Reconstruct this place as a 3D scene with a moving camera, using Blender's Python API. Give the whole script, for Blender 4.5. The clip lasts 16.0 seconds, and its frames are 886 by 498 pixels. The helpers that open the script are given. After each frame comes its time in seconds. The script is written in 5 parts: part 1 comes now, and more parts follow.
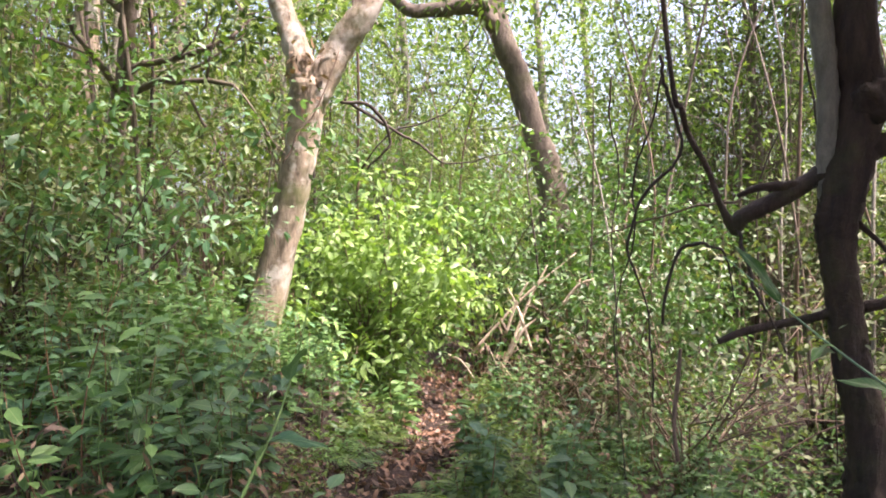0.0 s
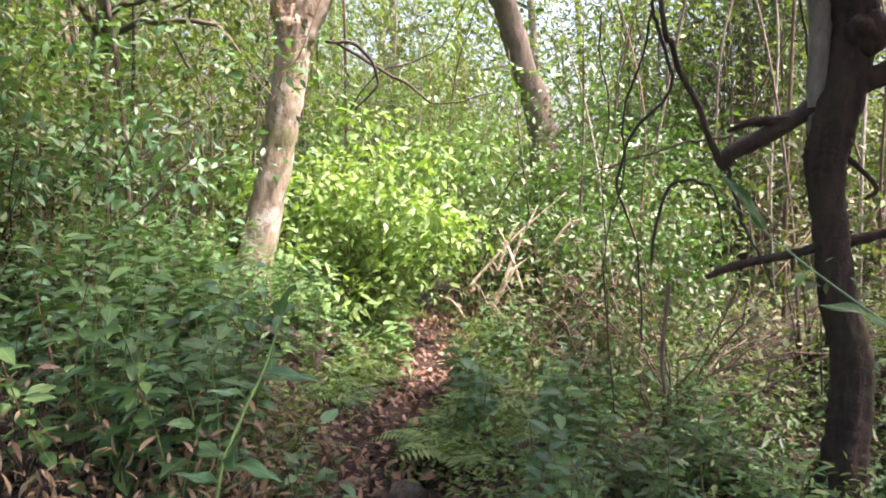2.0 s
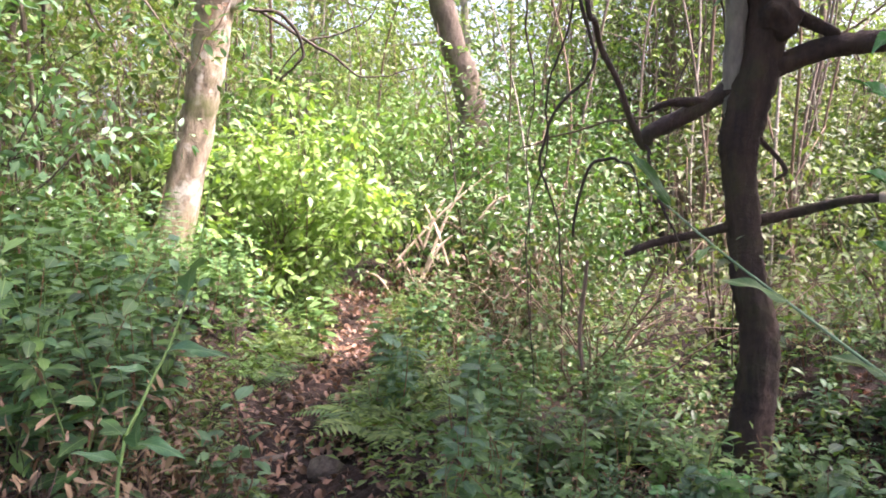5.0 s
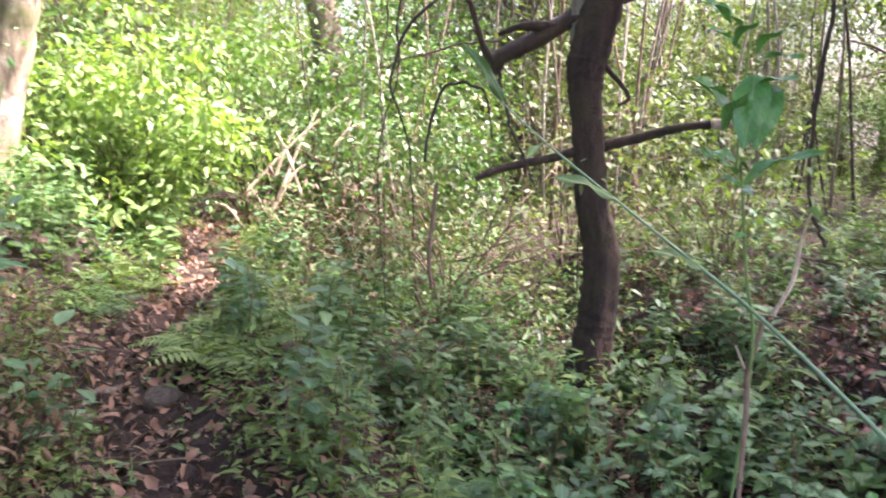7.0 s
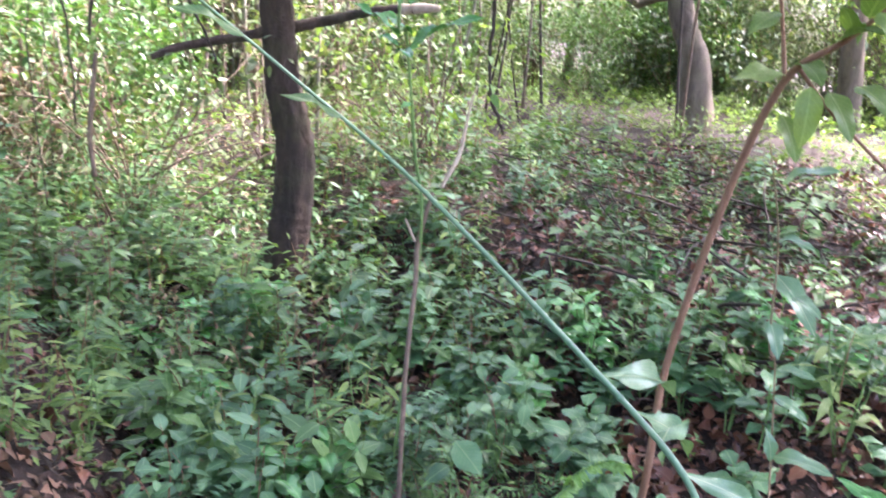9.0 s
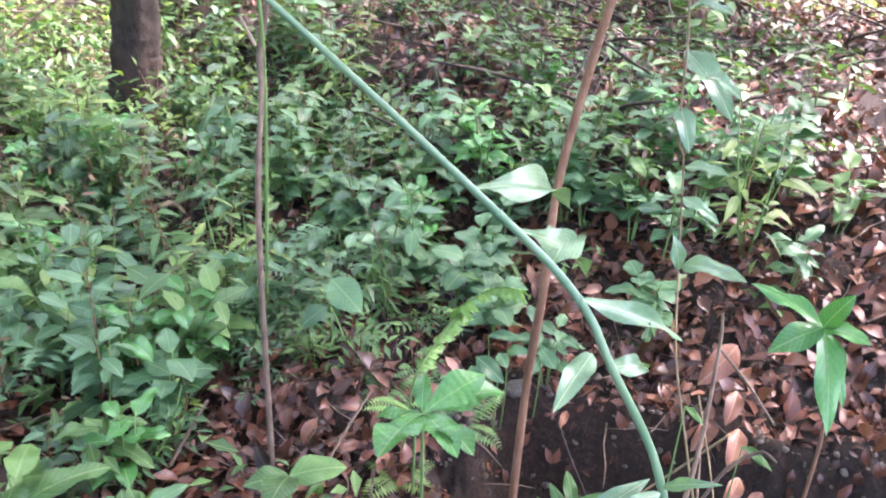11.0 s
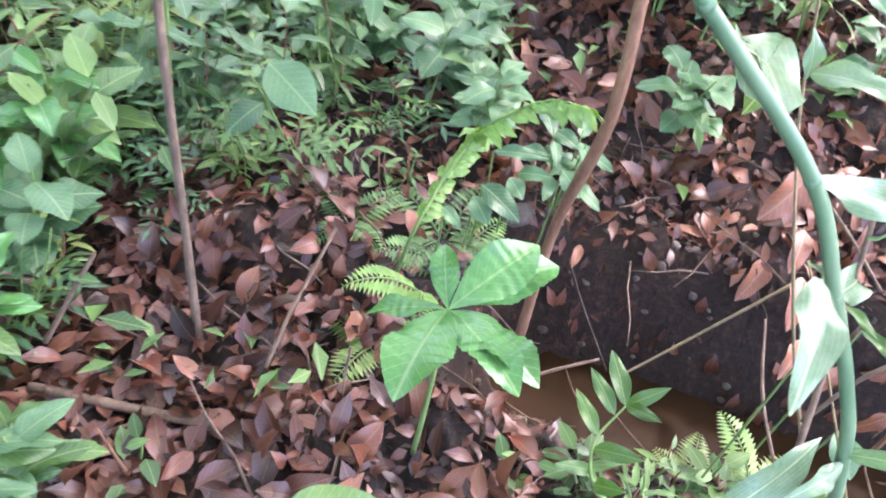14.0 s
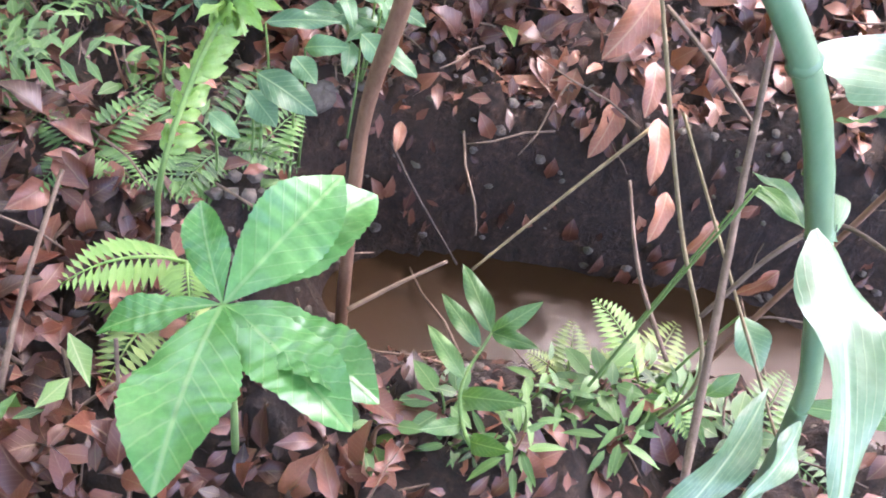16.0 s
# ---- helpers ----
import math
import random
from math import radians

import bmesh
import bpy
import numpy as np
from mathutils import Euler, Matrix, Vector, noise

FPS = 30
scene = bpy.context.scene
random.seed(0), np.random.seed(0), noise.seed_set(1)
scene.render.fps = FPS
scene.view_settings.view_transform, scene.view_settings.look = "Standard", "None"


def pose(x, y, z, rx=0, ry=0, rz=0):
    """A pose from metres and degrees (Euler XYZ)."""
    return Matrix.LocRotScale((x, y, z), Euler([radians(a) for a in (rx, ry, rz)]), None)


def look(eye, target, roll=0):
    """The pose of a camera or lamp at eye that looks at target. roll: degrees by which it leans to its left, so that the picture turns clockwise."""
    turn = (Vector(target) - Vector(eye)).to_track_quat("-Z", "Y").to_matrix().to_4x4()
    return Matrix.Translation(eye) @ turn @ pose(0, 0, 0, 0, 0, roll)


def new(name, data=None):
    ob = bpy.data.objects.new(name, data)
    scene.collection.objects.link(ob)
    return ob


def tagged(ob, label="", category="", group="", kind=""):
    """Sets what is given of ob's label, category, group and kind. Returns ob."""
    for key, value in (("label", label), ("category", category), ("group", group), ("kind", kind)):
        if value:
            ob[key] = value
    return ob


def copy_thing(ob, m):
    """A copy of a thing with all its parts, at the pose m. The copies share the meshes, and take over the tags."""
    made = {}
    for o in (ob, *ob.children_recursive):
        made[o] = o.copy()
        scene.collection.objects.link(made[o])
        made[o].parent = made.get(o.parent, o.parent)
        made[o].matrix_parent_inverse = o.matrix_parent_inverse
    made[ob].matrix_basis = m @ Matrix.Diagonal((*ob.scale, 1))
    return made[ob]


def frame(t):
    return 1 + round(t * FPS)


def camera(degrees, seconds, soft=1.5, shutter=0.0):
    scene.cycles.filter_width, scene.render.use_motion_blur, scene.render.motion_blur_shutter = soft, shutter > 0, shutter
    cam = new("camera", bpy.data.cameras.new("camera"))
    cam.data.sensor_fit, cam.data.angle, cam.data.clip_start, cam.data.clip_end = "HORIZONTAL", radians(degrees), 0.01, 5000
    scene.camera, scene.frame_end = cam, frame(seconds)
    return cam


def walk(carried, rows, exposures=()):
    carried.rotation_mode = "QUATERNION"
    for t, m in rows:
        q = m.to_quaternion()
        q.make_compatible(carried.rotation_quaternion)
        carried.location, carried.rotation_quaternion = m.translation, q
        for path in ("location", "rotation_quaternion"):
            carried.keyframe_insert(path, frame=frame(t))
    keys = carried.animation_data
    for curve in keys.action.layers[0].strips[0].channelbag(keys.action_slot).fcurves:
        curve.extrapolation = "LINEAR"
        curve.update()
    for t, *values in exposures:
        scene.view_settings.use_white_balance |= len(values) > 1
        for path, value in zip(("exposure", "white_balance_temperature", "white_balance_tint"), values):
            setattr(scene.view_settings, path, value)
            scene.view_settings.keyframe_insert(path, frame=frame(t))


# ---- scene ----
cam = camera(59.4, 16.0, soft=1.8, shutter=0.4)
METRES, EYE, TILT, LEAN, TURN = 2.3, 1.5, 0.0, 0.0, 0.0
ROWS = [
    (0.0, 0.0, 0.0, 0.0, 0.0, 0.0, 0.0),
    (0.5, 0.0002, -0.0014, -0.0025, -0.19, -1.18, 0.11),
    (1.0, 0.0008, -0.0012, -0.0048, -0.2, -1.96, 0.23),
    (1.5, 0.0031, -0.0012, -0.0092, -0.22, -2.89, 0.29),
    (2.0, 0.0048, -0.0015, -0.0125, -0.64, -4.12, 0.75),
    (2.5, 0.007, 0.0007, -0.0159, -1.11, -5.24, 0.51),
    (3.0, 0.0105, 0.0021, -0.0165, -1.86, -5.74, 0.41),
    (5.5, 0.0306, 0.0073, -0.0173, -7.05, -5.91, -0.71),
    (6.0, 0.0351, 0.0098, -0.0271, -8.82, -6.72, -1.16),
    (6.5, 0.0517, 0.0198, -0.0491, -11.43, -8.36, -0.8),
    (7.0, 0.0682, 0.0317, -0.065, -15.61, -10.14, -1.38),
    (7.5, 0.0668, 0.0293, -0.0748, -20.59, -11.49, -1.86),
    (8.0, 0.0859, 0.0266, -0.0934, -26.43, -12.71, -3.95),
    (8.5, 0.1277, 0.0361, -0.1161, -29.84, -13.94, -4.04),
    (9.0, 0.1774, 0.0491, -0.1317, -35.41, -15.68, -4.74),
    (11.5, 0.3754, 0.1695, -0.2301, -43.93, -31.23, -3.36),
    (12.0, 0.418, 0.1951, -0.2427, -44.06, -35.63, -2.8),
    (12.5, 0.4459, 0.2202, -0.2575, -43.92, -39.6, -3.85),
    (13.0, 0.4569, 0.2718, -0.2887, -43.08, -41.2, -5.91),
    (13.5, 0.4628, 0.3596, -0.3213, -45.23, -42.9, -6.4),
    (14.0, 0.4807, 0.4188, -0.3444, -48.13, -45.47, -8.55),
    (14.5, 0.5521, 0.4598, -0.3888, -55.44, -47.65, -6.48),
    (15.0, 0.5978, 0.4686, -0.4144, -60.83, -51.01, -8.13),
    (15.5, 0.6216, 0.477, -0.4306, -63.87, -53.17, -9.0),
    (16.0, 0.6253, 0.4809, -0.433, -64.15, -54.24, -10.91),
]

EXPOSURES = [(0.0, 2.1, 6450, 31), (3.0, 2.35, 6450, 32), (5.5, 2.65, 6300, 36), (7.5, 3.05, 6250, 34), (9.0, 3.5, 5850, 30), (11.5, 4.05, 6150, 30), (12.5, 4.15, 6200, 30), (14.5, 4.3, 6200, 31), (16.0, 4.3, 6200, 31)]
walk(cam, [(t, pose(0, 0, EYE, TILT, LEAN, TURN) @ pose(METRES * x, METRES * y, METRES * z, 90 + pitch, roll, yaw)) for t, x, y, z, yaw, pitch, roll in ROWS], EXPOSURES)

# ---- light ----
world = bpy.data.worlds.new("sky")
scene.world = world
world.use_nodes = True
SUN_UP, SUN_TURN = radians(60), radians(105)
wn = world.node_tree.nodes
sky = wn.new("ShaderNodeTexSky")
sky.sky_type, sky.sun_disc, sky.sun_elevation, sky.sun_rotation = "NISHITA", False, SUN_UP, SUN_TURN
sky.air_density, sky.dust_density = 1.0, 6.0
wn["Background"].inputs["Strength"].default_value = 0.15
world.node_tree.links.new(sky.outputs[0], wn["Background"].inputs["Color"])
sun_data = bpy.data.lights.new("sun", "SUN")
sun_data.energy, sun_data.angle, sun_data.color = 4.8, radians(4.0), (1.0, 0.93, 0.82)
sun = new("sun", sun_data)
# the sun stands high to the right of the first view, a little behind
sun.matrix_world = look((0, 0, 0), (-math.cos(SUN_UP) * math.sin(SUN_TURN), -math.cos(SUN_UP) * math.cos(SUN_TURN), -math.sin(SUN_UP)))

# ---- materials ----
def nodes_of(name):
    m = bpy.data.materials.new(name)
    m.use_nodes = True
    return m, m.node_tree, m.node_tree.nodes["Principled BSDF"]


def ramp_node(tree, fac, stops):
    r = tree.nodes.new("ShaderNodeValToRGB")
    while len(r.color_ramp.elements) < len(stops):
        r.color_ramp.elements.new(0.5)
    for e, (p, c) in zip(r.color_ramp.elements, stops):
        e.position, e.color = p, (*c, 1)
    tree.links.new(fac, r.inputs[0])
    return r.outputs[0]


def noise_node(tree, scale, detail=4.0, rough=0.6, coords="Object", stretch=None):
    tc = tree.nodes.new("ShaderNodeTexCoord")
    n = tree.nodes.new("ShaderNodeTexNoise")
    n.inputs["Scale"].default_value, n.inputs["Detail"].default_value, n.inputs["Roughness"].default_value = scale, detail, rough
    out = tc.outputs[coords]
    if stretch:
        mp = tree.nodes.new("ShaderNodeMapping")
        mp.inputs["Scale"].default_value = stretch
        tree.links.new(out, mp.inputs[0])
        out = mp.outputs[0]
    tree.links.new(out, n.inputs["Vector"])
    return n.outputs["Fac"]


def mix_rgb(tree, kind, fac, a, b):
    m = tree.nodes.new("ShaderNodeMix")
    m.data_type, m.blend_type = "RGBA", kind
    for sock, val in ((m.inputs[0], fac), (m.inputs[6], a), (m.inputs[7], b)):
        if isinstance(val, bpy.types.NodeSocket):
            tree.links.new(val, sock)
        elif isinstance(val, tuple):
            sock.default_value = (*val, 1)
        else:
            sock.default_value = val
    return m.outputs[2]


def bump_node(tree, bsdf, height, strength, distance):
    b = tree.nodes.new("ShaderNodeBump")
    b.inputs["Strength"].default_value, b.inputs["Distance"].default_value = strength, distance
    tree.links.new(height, b.inputs["Height"])
    tree.links.new(b.outputs[0], bsdf.inputs["Normal"])


def leaf_material(name, dark, mid, light, rough=0.45, through_light=0.35, vein=0.35, lengthwise=False):
    """A thin living leaf: colour differs from leaf to leaf, light midrib and side veins, some light comes through."""
    m, tree, bsdf = nodes_of(name)
    geom = tree.nodes.new("ShaderNodeNewGeometry")
    info = tree.nodes.new("ShaderNodeObjectInfo")
    add = tree.nodes.new("ShaderNodeMath")
    add.operation = "ADD"
    tree.links.new(geom.outputs["Random Per Island"], add.inputs[0])
    tree.links.new(info.outputs["Random"], add.inputs[1])
    half = tree.nodes.new("ShaderNodeMath")
    half.operation = "MULTIPLY"
    half.inputs[1].default_value = 0.5
    tree.links.new(add.outputs[0], half.inputs[0])
    col = ramp_node(tree, half.outputs[0], [(0.05, dark), (0.5, mid), (0.95, light)])
    patch = ramp_node(tree, noise_node(tree, 25.0), [(0.3, (0.75, 0.78, 0.7)), (0.7, (1.15, 1.12, 1.05))])
    col = mix_rgb(tree, "MULTIPLY", 0.7, col, patch)
    # midrib and slanting side veins, from the leaf's own coordinates
    uv = tree.nodes.new("ShaderNodeUVMap")
    sep = tree.nodes.new("ShaderNodeSeparateXYZ")
    tree.links.new(uv.outputs[0], sep.inputs[0])
    off = tree.nodes.new("ShaderNodeMath")
    off.operation = "SUBTRACT"
    off.inputs[1].default_value = 0.5
    tree.links.new(sep.outputs[0], off.inputs[0])
    side = tree.nodes.new("ShaderNodeMath")
    side.operation = "ABSOLUTE"
    tree.links.new(off.outputs[0], side.inputs[0])
    slant = tree.nodes.new("ShaderNodeMath")
    slant.operation = "MULTIPLY_ADD"
    slant.inputs[1].default_value = -0.55
    tree.links.new(side.outputs[0], slant.inputs[0])
    tree.links.new(sep.outputs[1], slant.inputs[2])
    freq = tree.nodes.new("ShaderNodeMath")
    freq.operation = "MULTIPLY"
    freq.inputs[1].default_value = 75.0 if lengthwise else 58.0
    tree.links.new((side if lengthwise else slant).outputs[0], freq.inputs[0])
    wave = tree.nodes.new("ShaderNodeMath")
    wave.operation = "SINE"
    tree.links.new(freq.outputs[0], wave.inputs[0])
    veins = ramp_node(tree, wave.outputs[0], [(0.86, (0, 0, 0)), (1.0, (0.5, 0.5, 0.5))])
    rib = ramp_node(tree, side.outputs[0], [(0.012, (1, 1, 1)), (0.035, (0, 0, 0))])
    both = mix_rgb(tree, "LIGHTEN", 1.0, veins, rib)
    pale = mix_rgb(tree, "MIX", 0.45, light, (0.5, 0.6, 0.3))
    gain = mix_rgb(tree, "MULTIPLY", 1.0, both, (vein, vein, vein))
    bw = tree.nodes.new("ShaderNodeRGBToBW")
    tree.links.new(gain, bw.inputs[0])
    col = mix_rgb(tree, "MIX", bw.outputs[0], col, pale)
    tree.links.new(col, bsdf.inputs["Base Color"])
    bsdf.inputs["Roughness"].default_value = rough
    bsdf.inputs["Specular IOR Level"].default_value = 0.5
    bump_node(tree, bsdf, both, 0.25, 0.002)
    trans = tree.nodes.new("ShaderNodeBsdfTranslucent")
    tcol = mix_rgb(tree, "MULTIPLY", 1.0, col, (1.25, 1.35, 0.5))
    tree.links.new(tcol, trans.inputs[0])
    mixs = tree.nodes.new("ShaderNodeMixShader")
    mixs.inputs[0].default_value = through_light
    tree.links.new(bsdf.outputs[0], mixs.inputs[1])
    tree.links.new(trans.outputs[0], mixs.inputs[2])
    tree.links.new(mixs.outputs[0], tree.nodes["Material Output"].inputs[0])
    return m


def bark_material(name, dark, light, scale=14.0, moss=0.0, spots=0.0, stretch=(1, 1, 0.3), relief=1.0):
    m, tree, bsdf = nodes_of(name)
    fine = noise_node(tree, scale, 8.0, 0.7, stretch=stretch)
    col = ramp_node(tree, fine, [(0.3, dark), (0.7, light)])
    if spots:
        lich = noise_node(tree, 5.0, 5.0, 0.65)
        col = mix_rgb(tree, "MIX", ramp_node(tree, lich, [(0.5, (0, 0, 0)), (0.62, (spots, spots, spots))]), col, (0.5, 0.47, 0.4))
    if moss:
        grow = noise_node(tree, 3.0, 5.0)
        col = mix_rgb(tree, "MIX", ramp_node(tree, grow, [(0.5, (0, 0, 0)), (0.7, (moss, moss, moss))]), col, (0.08, 0.1, 0.02))
    tree.links.new(col, bsdf.inputs["Base Color"])
    bsdf.inputs["Roughness"].default_value = 0.85
    rough_bark = mix_rgb(tree, "MULTIPLY", 0.8, fine, noise_node(tree, scale * 3.5, 6.0, 0.7))
    bump_node(tree, bsdf, rough_bark, 1.0, 0.035 * relief)
    return m


GREEN = leaf_material("leaf_green", (0.015, 0.045, 0.013), (0.06, 0.145, 0.04), (0.14, 0.26, 0.075), rough=0.42, through_light=0.28)
BLUE_GREEN = leaf_material("leaf_blue_green", (0.015, 0.05, 0.022), (0.06, 0.155, 0.07), (0.14, 0.27, 0.13), rough=0.42, through_light=0.25)
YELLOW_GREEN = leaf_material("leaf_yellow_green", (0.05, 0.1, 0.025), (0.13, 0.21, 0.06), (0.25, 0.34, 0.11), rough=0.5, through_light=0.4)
# yellow-green lightened beyond the other leaves, so the colour carries sunlight
LIT_LIME = leaf_material("leaf_lit_lime", (0.07, 0.15, 0.035), (0.2, 0.33, 0.085), (0.36, 0.48, 0.17), rough=0.5, through_light=0.35)
OLIVE = leaf_material("leaf_olive", (0.02, 0.035, 0.012), (0.075, 0.105, 0.04), (0.16, 0.19, 0.085), rough=0.6, through_light=0.3)
BRIGHT = leaf_material("leaf_bright", (0.035, 0.13, 0.035), (0.062, 0.2, 0.058), (0.1, 0.28, 0.085), rough=0.24, through_light=0.22, vein=0.3)
CROWN = leaf_material("leaf_crown", (0.013, 0.034, 0.01), (0.06, 0.11, 0.03), (0.15, 0.22, 0.07), rough=0.55, through_light=0.35)
PALE = leaf_material("leaf_pale", (0.09, 0.18, 0.1), (0.15, 0.26, 0.16), (0.21, 0.33, 0.21), rough=0.24, through_light=0.2, vein=0.6, lengthwise=True)
SPRAY = leaf_material("leaf_spray", (0.14, 0.28, 0.07), (0.2, 0.36, 0.1), (0.28, 0.44, 0.14), rough=0.42, vein=0.15)
DRY = leaf_material("leaf_dry", (0.018, 0.008, 0.006), (0.11, 0.035, 0.02), (0.33, 0.15, 0.092), rough=0.36, through_light=0.06, vein=0.12)
RUST = leaf_material("leaf_rust", (0.06, 0.022, 0.013), (0.16, 0.055, 0.028), (0.27, 0.11, 0.06), rough=0.45, through_light=0.15, vein=0.25)
PATH_LEAF = leaf_material("leaf_path", (0.06, 0.03, 0.018), (0.24, 0.13, 0.085), (0.44, 0.3, 0.21), rough=0.5, through_light=0.08, vein=0.12)
STRAW = leaf_material("leaf_straw", (0.06, 0.035, 0.02), (0.14, 0.085, 0.05), (0.3, 0.22, 0.13), rough=0.6, through_light=0.15, vein=0.15)
BARK_PALE = bark_material("bark_pale", (0.045, 0.032, 0.018), (0.5, 0.41, 0.29), 11.0, moss=0.8, spots=0.9)
BARK_DARK = bark_material("bark_dark", (0.005, 0.004, 0.003), (0.075, 0.046, 0.03), 9.0, moss=0.25, stretch=(1, 1, 0.22))
BARK_GREY = bark_material("bark_grey", (0.1, 0.095, 0.075), (0.3, 0.28, 0.22), 12.0, moss=0.3)
BARK_FAR = bark_material("bark_far", (0.06, 0.045, 0.035), (0.2, 0.16, 0.12), 8.0, moss=0.3)
TWIG = bark_material("twig", (0.06, 0.04, 0.026), (0.2, 0.14, 0.095), 30.0, relief=0.2)
TWIG_DARK = bark_material("twig_dark", (0.015, 0.011, 0.008), (0.06, 0.042, 0.03), 30.0, relief=0.2)
DEADWOOD = bark_material("deadwood", (0.25, 0.19, 0.13), (0.5, 0.42, 0.31), 25.0, relief=0.2)
STEM_BROWN = bark_material("stem_brown", (0.13, 0.06, 0.03), (0.27, 0.15, 0.085), 40.0, relief=0.2)
STEM_GREEN = bark_material("stem_green", (0.07, 0.15, 0.04), (0.16, 0.26, 0.07), 40.0, relief=0.03)
STALK = bark_material("stalk_tan", (0.1, 0.075, 0.035), (0.24, 0.19, 0.1), 40.0, relief=0.05)
CANE = bark_material("cane_green", (0.075, 0.17, 0.085), (0.16, 0.26, 0.14), 9.0, relief=0.03)
CANE.node_tree.nodes["Principled BSDF"].inputs["Roughness"].default_value = 0.35


def ground_material():
    m, tree, bsdf = nodes_of("forest_soil")
    big = noise_node(tree, 1.3, 6.0)
    fine = noise_node(tree, 38.0, 8.0, 0.7)
    soil = ramp_node(tree, fine, [(0.3, (0.005, 0.0036, 0.0022)), (0.55, (0.024, 0.0135, 0.0078)), (0.8, (0.09, 0.054, 0.031))])
    tint = ramp_node(tree, big, [(0.35, (0.75, 0.7, 0.68)), (0.65, (1.35, 1.15, 1.05))])
    col = mix_rgb(tree, "MULTIPLY", 1.0, soil, tint)
    tree.links.new(col, bsdf.inputs["Base Color"])
    bsdf.inputs["Roughness"].default_value = 0.9
    bump_node(tree, bsdf, fine, 0.9, 0.03)
    return m


SOIL = ground_material()
WATER, wt, wb = nodes_of("muddy_water")
wb.inputs["Base Color"].default_value = (0.026, 0.0145, 0.007, 1)
wb.inputs["Roughness"].default_value = 0.22
wb.inputs["Specular IOR Level"].default_value = 0.1
bump_node(wt, wb, noise_node(wt, 14.0, 2.0), 0.12, 0.01)
STONE = bark_material("stone", (0.05, 0.042, 0.034), (0.18, 0.15, 0.12), 18.0, moss=0.5, stretch=(1, 1, 1))

# ---- mesh tools ----
rng = np.random.default_rng(7)


class Shape:
    """Collects vertices, faces and leaf coordinates for one mesh."""

    def __init__(self):
        self.v, self.f, self.uv, self.n = [], [], [], 0

    def add(self, v, f, uv=None):
        v = np.asarray(v, float)
        self.v.append(v)
        self.uv.append(np.zeros((len(v), 2)) if uv is None else uv)
        self.f.extend([tuple(i + self.n for i in q) for q in f])
        self.n += len(v)

    def spread(self, blade, mats):
        """Copies of one small blade at many 3x4 frames."""
        v, f, uv = blade
        mats = np.asarray(mats)
        if not len(mats):
            return
        out = np.einsum("nij,kj->nki", mats[:, :, :3], v) + mats[:, None, :, 3]
        k = len(v)
        self.v.append(out.reshape(-1, 3))
        self.uv.append(np.tile(uv, (len(mats), 1)))
        for i in range(len(mats)):
            o = self.n + i * k
            self.f.extend([tuple(q + o for q in face) for face in f])
        self.n += k * len(mats)

    def mesh(self, name, material, smooth=True):
        me = bpy.data.meshes.new(name)
        me.from_pydata(np.concatenate(self.v).tolist(), [], self.f)
        uv = np.concatenate(self.uv)
        layer = me.uv_layers.new(name="leaf")
        idx = np.empty(len(me.loops), dtype=np.int32)
        me.loops.foreach_get("vertex_index", idx)
        layer.data.foreach_set("uv", uv[idx].astype(np.float32).ravel())
        me.materials.append(material)
        me.polygons.foreach_set("use_smooth", [smooth] * len(me.polygons))
        me.update()
        return me


def blade(length=1.0, width=0.45, stations=4, fold=0.18, droop=0.25, fullest=0.4, teeth=0.0, stalk=0.0):
    """A leaf along +y with its face to +z: a row of left, middle and right points at each station."""
    v, f, uv = [], [], []
    s = np.linspace(0, 1, stations + 2)
    p = math.log(0.5) / math.log(fullest)
    for i, q in enumerate(s):
        w = width / 2 * max(math.sin(math.pi * q ** p), 0) ** 0.85
        if teeth and 0 < i <= stations:
            w *= 1 + teeth * (1 if i % 2 else -1)
        y, z = length * (q - 0.12 * droop * q * q), -droop * length * q * q
        v += [(-w, y, z + fold * w), (0, y, z), (w, y, z + fold * w)]
        half_u = w / width
        uv += [(0.5 - half_u, q), (0.5, q), (0.5 + half_u, q)]
        if i:
            a = 3 * (i - 1)
            f += [(a, a + 1, a + 4, a + 3), (a + 1, a + 2, a + 5, a + 4)]
    v, uv = np.array(v), np.array(uv)
    v[:, 1] += stalk
    return v, f, uv


def kite(length=1.0, width=0.5, fold=0.2):
    """A small far leaf: two faces folded at the midrib."""
    v = np.array([(0, 0, 0), (-width / 2, 0.45 * length, fold * width), (width / 2, 0.45 * length, fold * width), (0, length, -0.08)])
    return v, [(0, 3, 1), (0, 2, 3)], np.array([(0.5, 0), (0.1, 0.45), (0.9, 0.45), (0.5, 1)])


def frames(pos, way, up, size):
    """3x4 frames with y along way and z near up."""
    pos, way, up = np.asarray(pos, float), np.asarray(way, float), np.asarray(up, float)
    y = way / (np.linalg.norm(way, axis=1, keepdims=True) + 1e-9)
    x = np.cross(y, up)
    x /= np.linalg.norm(x, axis=1, keepdims=True) + 1e-9
    z = np.cross(x, y)
    size = np.asarray(size, float).reshape(-1, 1)
    return np.stack([x * size, y * size, z * size, pos], axis=2)


